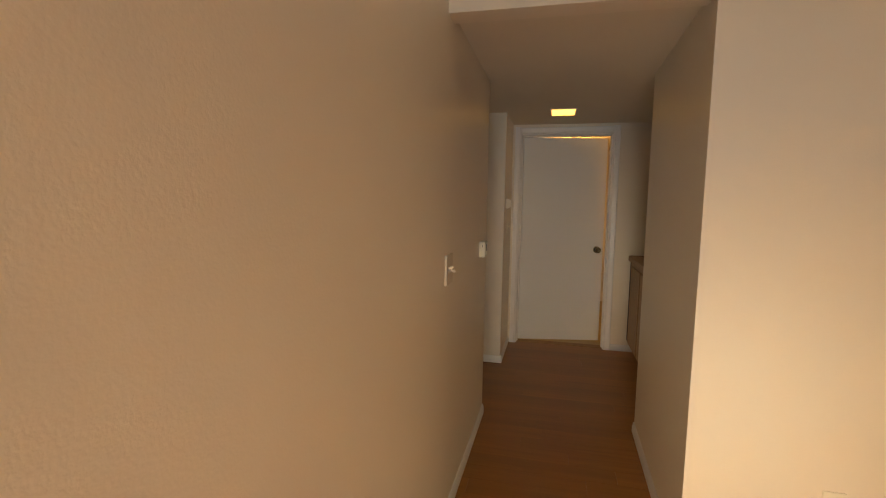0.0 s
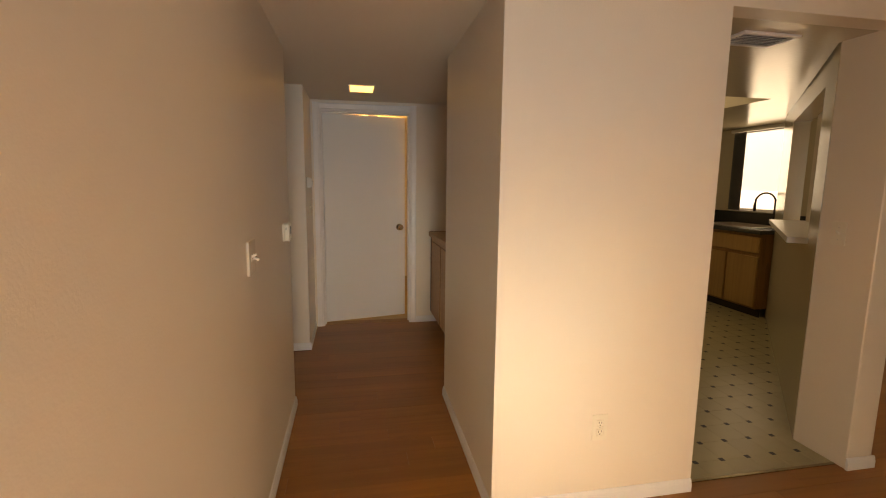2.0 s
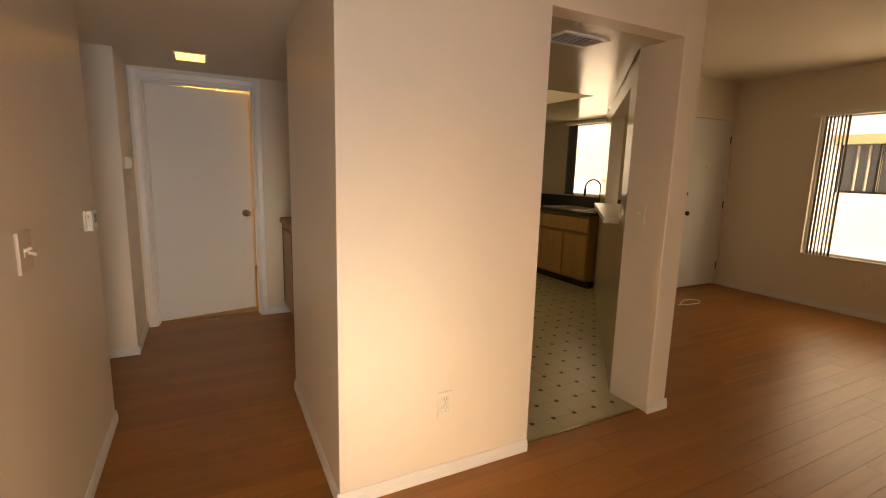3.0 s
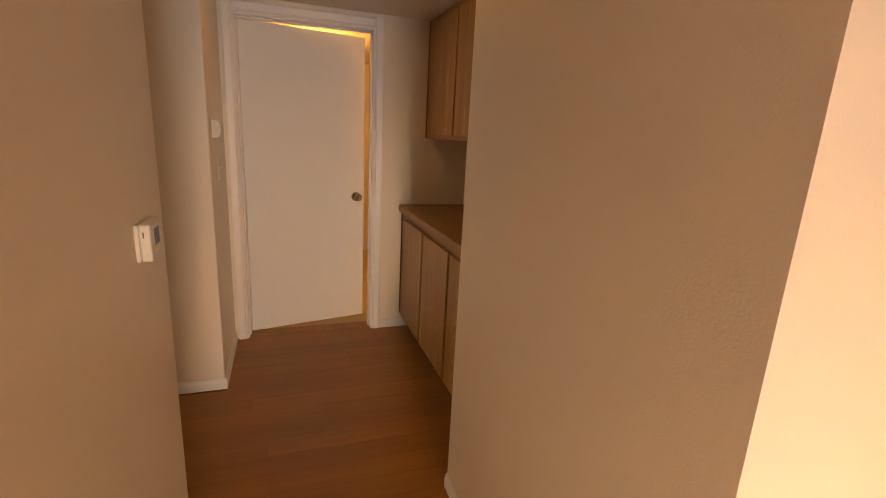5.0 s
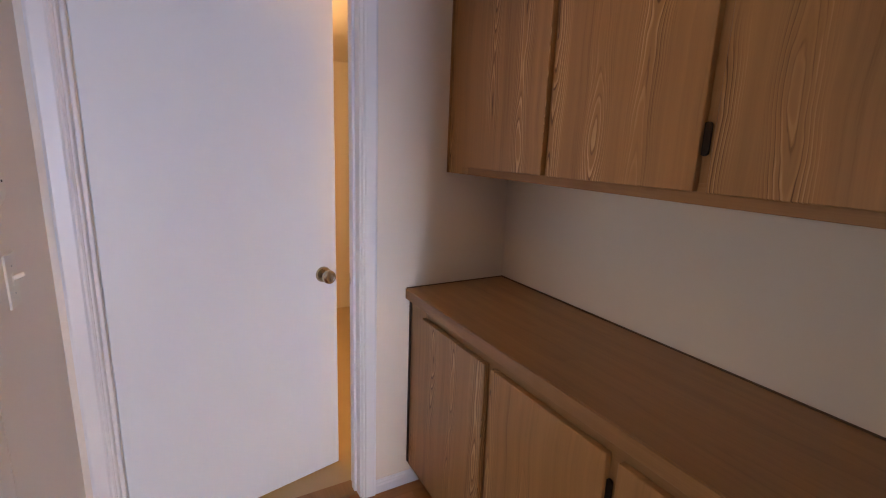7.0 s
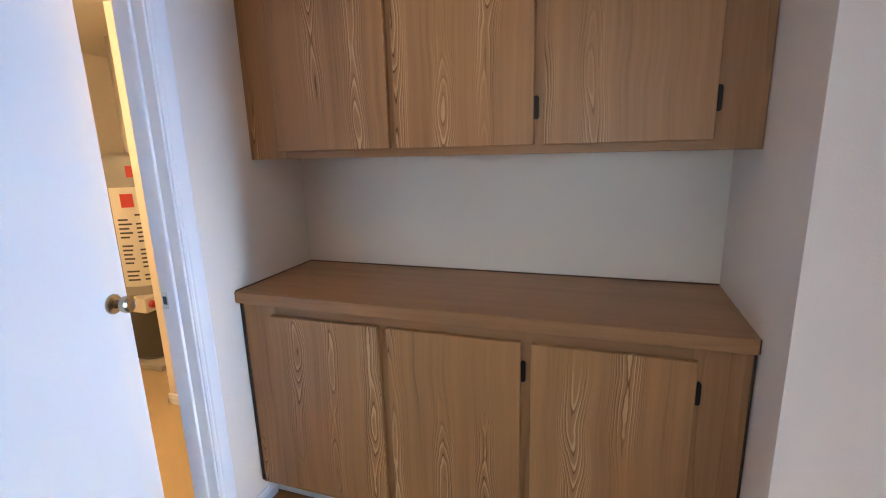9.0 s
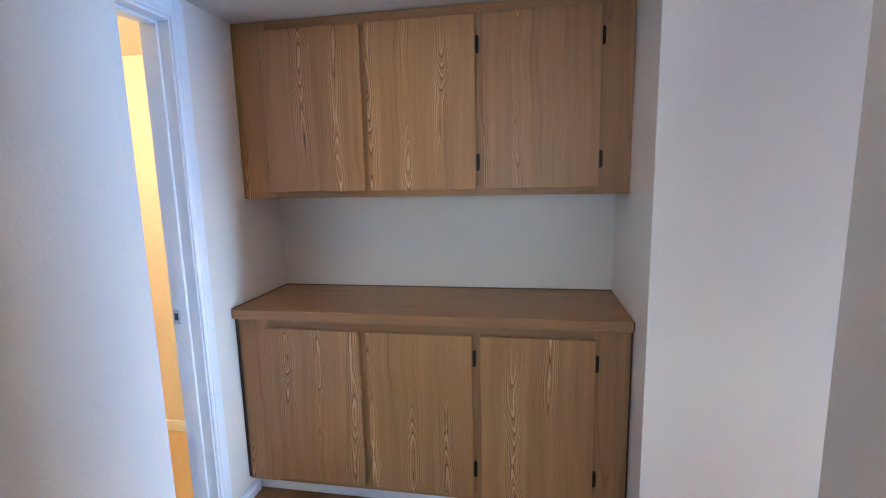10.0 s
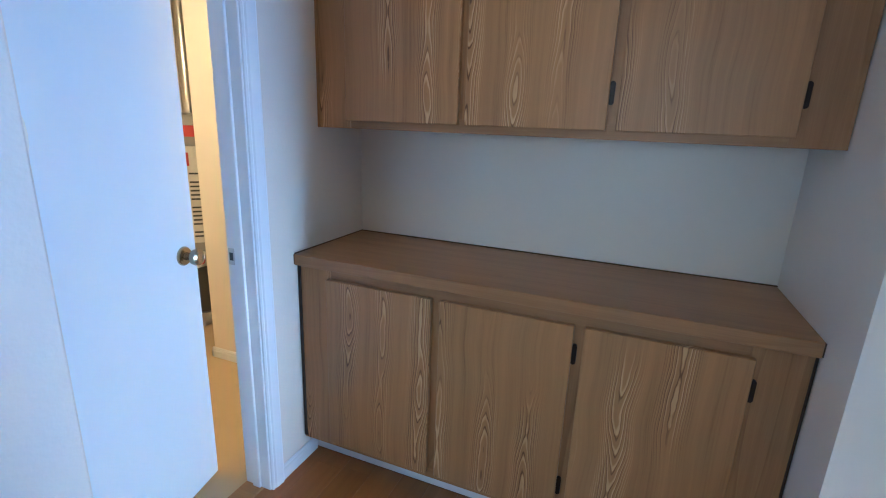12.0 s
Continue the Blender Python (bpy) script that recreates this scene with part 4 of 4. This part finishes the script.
# ---- living room ----
def front_door():
    ob = tagged(new("door_2"), "closed white flush front door with dark knob and deadbolt", "door", kind="structure")
    part("door_leaf", boxes((5.538, 6.360, FRONT_Y + 0.012, FRONT_Y + 0.055, 0.012, 2.058), bevel=0.003), DOOR_PAINT, ob)
    k = [(0.032, 0), (0.032, 0.005), (0.013, 0.012), (0.012, 0.03), (0.026, 0.04), (0.027, 0.055), (0.018, 0.064), (0.001, 0.064)]
    part("door_knob", lathe(k, "Y", (5.625, FRONT_Y + 0.012, 0.94), 20), HINGE_BRONZE, ob, "dark bronze knob", True)
    part("deadbolt", lathe([(0.028, 0), (0.026, 0.012), (0.012, 0.014), (0.012, 0.026), (0.001, 0.026)], "Y", (5.625, FRONT_Y + 0.012, 1.17), 20), HINGE_BRONZE, ob, "dark bronze deadbolt", True)
    part("peephole", lathe([(0.008, 0), (0.007, 0.004), (0.001, 0.004)], "Y", (5.95, FRONT_Y + 0.012, 1.50), 12), HINGE_BRONZE, ob)
    for z in (0.25, 1.03, 1.83):
        part("hinge", lathe([(0.006, 0), (0.006, 0.09)], "Z", (6.362, FRONT_Y + 0.006, z - 0.045), 10), HINGE_BRONZE, ob)
    fr = tagged(new("door_frame_2"), "narrow white front-door frame", "door frame", kind="structure")
    part("jamb", boxes((5.53, 5.537, FRONT_Y - 0.004, FRONT_Y + 0.118, 0, 2.068)), TRIM_PAINT, fr)
    part("jamb", boxes((6.363, 6.37, FRONT_Y + 0.010, FRONT_Y + 0.118, 0, 2.068)), TRIM_PAINT, fr)
    part("jamb_head", boxes((5.5371, 6.3629, FRONT_Y - 0.004, FRONT_Y + 0.118, 2.0625, 2.0695)), TRIM_PAINT, fr)
    # near-black sheet behind the leaf, colours the shade in the door gaps
    part("gap_shade_sheet", boxes((5.537, 6.363, FRONT_Y + 0.056, FRONT_Y + 0.08, 0.0, 2.062)), DARK_SLOT, fr)


front_door()


def floor_cable():
    c = [(5.00, 1.44, 0.006), (5.10, 1.50, 0.006), (5.24, 1.56, 0.006), (5.36, 1.54, 0.006), (5.38, 1.47, 0.006), (5.28, 1.41, 0.006), (5.12, 1.42, 0.006), (4.98, 1.45, 0.009)]
    tagged(mesh_object("cable", tube(c, 0.005, 8), CABLE_WHITE, True), "loop of white cable lying on the laminate floor", "cable")


floor_cable()


def sliding_door():
    ob = tagged(new("door_3"), "white aluminium glass sliding door onto the patio", "door", kind="structure")
    y = ROOM_BACK - 0.07
    for r in ((0.12, 1.32, y - 0.03, y + 0.03, 2.0, 2.05), (0.12, 1.32, y - 0.03, y + 0.03, 0.0, 0.05), (0.12, 0.17, y - 0.03, y + 0.03, 0.05, 2.0), (1.27, 1.32, y - 0.03, y + 0.03, 0.05, 2.0), (0.69, 0.75, y - 0.03, y + 0.03, 0.05, 2.0)):
        part("door_frame_bar", boxes(r, bevel=0.003), ALUMINIUM, ob)
    for a, b in ((0.17, 0.69), (0.75, 1.27)):
        g = part("pane", boxes((a, b, y - 0.003, y + 0.003, 0.05, 2.0)), GLASS, ob)
        g.visible_shadow = False


sliding_door()


# ---- outside the windows ----
def apartment_building():
    ob = thing("apartment_building", (11.2, 2, -0.2), "cream stucco building across the courtyard", "building")
    x = 11.0
    part("wall", boxes((x, x + 0.3, -6, 0.2, -0.2, 5.5), (x, x + 0.3, 2.80, 9, -0.2, 5.5), (x, x + 0.3, 0.2, 2.80, -0.2, 1.15), (x, x + 0.3, 0.2, 2.80, 2.03, 5.5)), STUCCO, ob)
    part("roof", boxes((x - 0.5, x + 4, -6.3, 9.3, 5.5, 5.7)), CONCRETE, ob)
    part("lintel_band", boxes((x - 0.04, x, 0.1, 2.9, 2.03, 2.20), bevel=0.005), BEIGE_TRIM, ob, "tan band above the window")
    w = part("window", boxes((x + 0.08, x + 0.10, 0.2, 2.80, 1.15, 2.03)), WINDOW_DARK, ob)
    for y in (0.22, 1.45, 2.20, 2.78):
        part("frame_bar", boxes((x + 0.05, x + 0.08, y - 0.03, y + 0.03, 1.15, 2.03), bevel=0.002), HINGE_BRONZE, w)
    part("frame_bar", boxes((x + 0.05, x + 0.08, 0.2, 2.8, 1.15, 1.19), bevel=0.002), HINGE_BRONZE, w)
    for k in range(14):
        part("curtain_fold", lathe([(0.022, 0), (0.022, 0.80)], "Z", (x + 0.070, 0.32 + 0.17 * k, 1.20), 8), BLIND, w)


apartment_building()
tagged(mesh_object("courtyard_wall", boxes((9.2, 9.35, -5, 8, -0.2, 1.02), bevel=0.01), STUCCO), "low cream stucco courtyard wall in sunlight", "garden wall")


tagged(mesh_object("side_wall_outside", boxes((8.0, 8.15, 2.6, 7.5, -0.2, 4.2), bevel=0.01), STUCCO), "pale sunlit stucco wall outside the kitchen window", "outside wall")


# ---- utility room behind the ajar door ----
def water_heater():
    c = Vector((2.13, 4.47, 0))
    R = 0.22
    ob = thing("water_heater", c, "grey cylindrical water heater with white warning labels", "water heater")
    part("stand", boxes((c.x - 0.25, c.x + 0.25, c.y - 0.25, c.y + 0.25, 0.0, 0.04), bevel=0.005), CONCRETE, ob)
    part("tank", lathe([(R - 0.02, 0.04), (R, 0.06), (R, 1.36), (R - 0.015, 1.39), (R - 0.07, 1.405), (0.001, 1.41)], "Z", c, 40), TANK_GREY, ob, smooth=True)
    part("lower_jacket", lathe([(R + 0.003, 0.06), (R + 0.003, 0.50)], "Z", c, 40), TANK_DARK, ob, "dark lower jacket", True)
    part("flue", lathe([(0.045, 1.40), (0.045, CEIL)], "Z", c, 16), STEEL, ob, smooth=True)

    def curved(name, a0, a1, z0, z1, m, r, parent, label=""):
        n = 10
        prof = [(c.x + r * math.cos(a0 + (a1 - a0) * k / n), c.y + r * math.sin(a0 + (a1 - a0) * k / n)) for k in range(n + 1)]
        prof += [(c.x + (r - 0.002) * math.cos(a1 + (a0 - a1) * k / n), c.y + (r - 0.002) * math.sin(a1 + (a0 - a1) * k / n)) for k in range(n + 1)]
        return part(name, extrude_profile(prof, z0, z1, "Z"), m, parent, label)
    mid = math.atan2(-0.72, -0.62)
    lab = curved("warning_label", mid - 0.75, mid + 0.75, 0.56, 1.20, LABEL_WHITE, R + 0.003, ob, "white printed warning label")
    for k in range(16):
        z = 1.02 - k * 0.028
        for a in (-0.62, -0.16, 0.30):
            if (k + int(a * 10)) % 6:
                curved("print_line", mid + a, mid + a + random.uniform(0.24, 0.36), z, z + 0.011, LABEL_INK, R + 0.0045, lab)
    for z0 in (1.075,):
        for a in (-0.45, 0.12):
            curved("red_sign", mid + a, mid + a + 0.32, z0, z0 + 0.085, LABEL_RED, R + 0.0045, lab)
    curved("badge", mid - 0.2, mid + 0.25, 1.26, 1.33, LABEL_RED, R + 0.003, ob, "small red badge")
    ctl = part("gas_control", boxes((c.x - R - 0.03, c.x - R + 0.08, c.y - R + 0.02, c.y - R + 0.14, 0.40, 0.50), bevel=0.006), LABEL_WHITE, ob, "white gas control box")
    part("control_knob", lathe([(0.025, 0), (0.022, 0.025), (0.001, 0.025)], "Y", (c.x - R + 0.02, c.y - R + 0.02, 0.45), 16), LABEL_RED, ctl)


water_heater()


def utility_lamp():
    ob = thing("ceiling_bulb", (0.62, 3.65, CEIL), "bare warm bulb in a utility-room ceiling holder", "ceiling light")
    part("holder", lathe([(0.055, 0), (0.052, 0.02), (0.022, 0.03), (0.022, 0.05), (0.001, 0.05)], "Z", (0.62, 3.65, CEIL - 0.05), 20), TRIM_PAINT, ob, smooth=True).matrix_world = Matrix.Translation((0.62, 3.65, CEIL)) @ Matrix.Rotation(math.pi, 4, "X") @ Matrix.Translation((-0.62, -3.65, -(CEIL - 0.05)))
    part("bulb", lathe([(0.013, 0), (0.016, 0.02), (0.030, 0.05), (0.032, 0.07), (0.022, 0.092), (0.001, 0.099)], "Z", (0, 0, 0), 20), BULB, ob, "lit warm glass bulb", True).matrix_world = Matrix.Translation((0.62, 3.65, CEIL - 0.05)) @ Matrix.Rotation(math.pi, 4, "X")
    data = bpy.data.lights.new("bulb_light", "POINT")
    data.energy, data.color, data.shadow_soft_size = 2.4, (1.0, 0.62, 0.26), 0.04
    new("bulb_light", data).location = (0.62, 3.65, CEIL - 0.19)


utility_lamp()


# ---- floor pieces ----
def lay_planks():
    """Laminate boards along X, 122 mm wide, with staggered ends; the nearest are parts, the rest one piece of stuff."""
    rng = random.Random(7)
    PW, PL, TH = 0.1216, 1.215, 0.010
    data = {}

    def plank_mesh(length):
        key = round(length, 3)
        if key not in data:
            me = bpy.data.meshes.new("plank")
            bm = bmesh.new()
            g, c = 0.0004, 0.0004
            x0, x1, y0, y1 = -length / 2 + g, length / 2 - g, -PW / 2 + g, PW / 2 - g
            lo = [bm.verts.new((x, y, -TH)) for x, y in ((x0, y0), (x1, y0), (x1, y1), (x0, y1))]
            md = [bm.verts.new((v.co.x, v.co.y, -c)) for v in lo]
            hi = [bm.verts.new((x, y, 0)) for x, y in ((x0 + c, y0 + c), (x1 - c, y0 + c), (x1 - c, y1 - c), (x0 + c, y1 - c))]
            for a, b in ((lo, md), (md, hi)):
                for i in range(4):
                    bm.faces.new((a[i], a[(i + 1) % 4], b[(i + 1) % 4], b[i]))
            bm.faces.new(hi)
            bm.to_mesh(me)
            bm.free()
            me.materials.append(LAMINATE)
            data[key] = me
        return data[key]

    def spans(yc):
        if yc < 0.06:
            return [(0.0, 6.40)]
        if yc < 1.14:
            return [(0.0, 0.935), (2.75 if yc < 0.28 else 2.80 + (yc - 0.28) * 0.93, 6.40)]
        if yc < 2.15:
            return [(-1.3, 1.205), (2.80 + (yc - 0.28) * 0.93, 6.40)] if yc < 1.95 else [(-1.3, 1.205)]
        return [(0.02, 1.205)]
    singles, far = 0, []
    rows = int((2.83 - ROOM_BACK) / PW)
    for r in range(rows, -1, -1):
        yc = -0.317 + PW / 2 + (r - round((-0.317 - ROOM_BACK) / PW)) * PW
        if not ROOM_BACK + 0.05 < yc < 2.83:
            continue
        off = rng.random() * PL
        for s0, s1 in spans(yc):
            x = s0 - ((s0 + off) % PL)
            while x < s1 - 0.02:
                a, b = max(x, s0), min(x + PL, s1)
                x += PL
                if b - a < 0.03:
                    continue
                if yc > -1.45 and singles < 298:
                    ob = new("plank", plank_mesh(b - a))
                    ob.location = ((a + b) / 2, yc, 0.0 + rng.uniform(-0.0003, 0.0003))
                    ob.parent = FLOOR
                    singles += 1
                else:
                    far.append(((a + b) / 2, yc, plank_mesh(b - a)))
    bm = bmesh.new()
    for x, y, me in far:
        n0 = len(bm.verts)
        bm.from_mesh(me)
        bm.verts.ensure_lookup_table()
        for v in bm.verts[n0:]:
            v.co += Vector((x, y, 0))
    rest = mesh_object("plank_field", bm, LAMINATE)
    rest.parent = FLOOR
    tagged(rest, "rows of red-brown laminate boards", kind="stuff")


lay_planks()


def lay_vinyl():
    """Cream 152 mm squares with small black insets at their corners."""
    S = 0.1525
    floor_k = bpy.data.objects["floor_kitchen"]
    me = bpy.data.meshes.new("tile")
    bm = boxes((-S / 2 + 0.0009, S / 2 - 0.0009, -S / 2 + 0.0009, S / 2 - 0.0009, -0.003, 0.0))
    bm.to_mesh(me)
    bm.free()
    me.materials.append(VINYL)
    dots, rest, n = bmesh.new(), bmesh.new(), 0
    inside = lambda x, y: x > 1.70 and x < 4.56 and (x - 2.732) < (y - 0.28) * 0.93 + (0.0 if y > 0.28 else 9)
    for j in range(27):
        for i in range(22):
            x, y = 1.6605 + S * i, 0.060 + S / 2 + S * j - 0.030
            if y - S / 2 < 0.055 or y > KBACK - 0.08 or (x < 2.78 and y > 3.65) or not inside(x - 0.07, y + 0.07):
                if not (y - S / 2 < 0.055 and x < 2.76 and x > 1.78):
                    continue
            if y - S / 2 < 0.055:
                box(rest, x - S / 2 + 0.001, min(x + S / 2 - 0.001, 2.735), 0.061, y + S / 2 - 0.001, -0.003, 0.0)
            elif n < 298:
                ob = new("tile", me)
                ob.location, ob.parent = (x, y, 0.0), floor_k
                n += 1
            else:
                box(rest, x - S / 2 + 0.001, x + S / 2 - 0.001, y - S / 2 + 0.001, y + S / 2 - 0.001, -0.003, 0.0)
            d = 0.0125
            box(dots, x + S / 2 - d, x + S / 2 + d, y + S / 2 - d, y + S / 2 + d, -0.001, 0.0008)
    a = mesh_object("tile_field", rest, VINYL)
    b = mesh_object("inset_field", dots, VINYL_DOT)
    for ob, lab in ((a, "cream vinyl floor squares"), (b, "small black square floor insets")):
        ob.parent = floor_k
        tagged(ob, lab, kind="stuff")
    structure("threshold_strip", boxes((KOP0, KOP1, 0.045, 0.062, -0.002, 0.004), bevel=0.0015), BRASS, "thin metal strip between laminate and vinyl", "trim")


lay_vinyl()
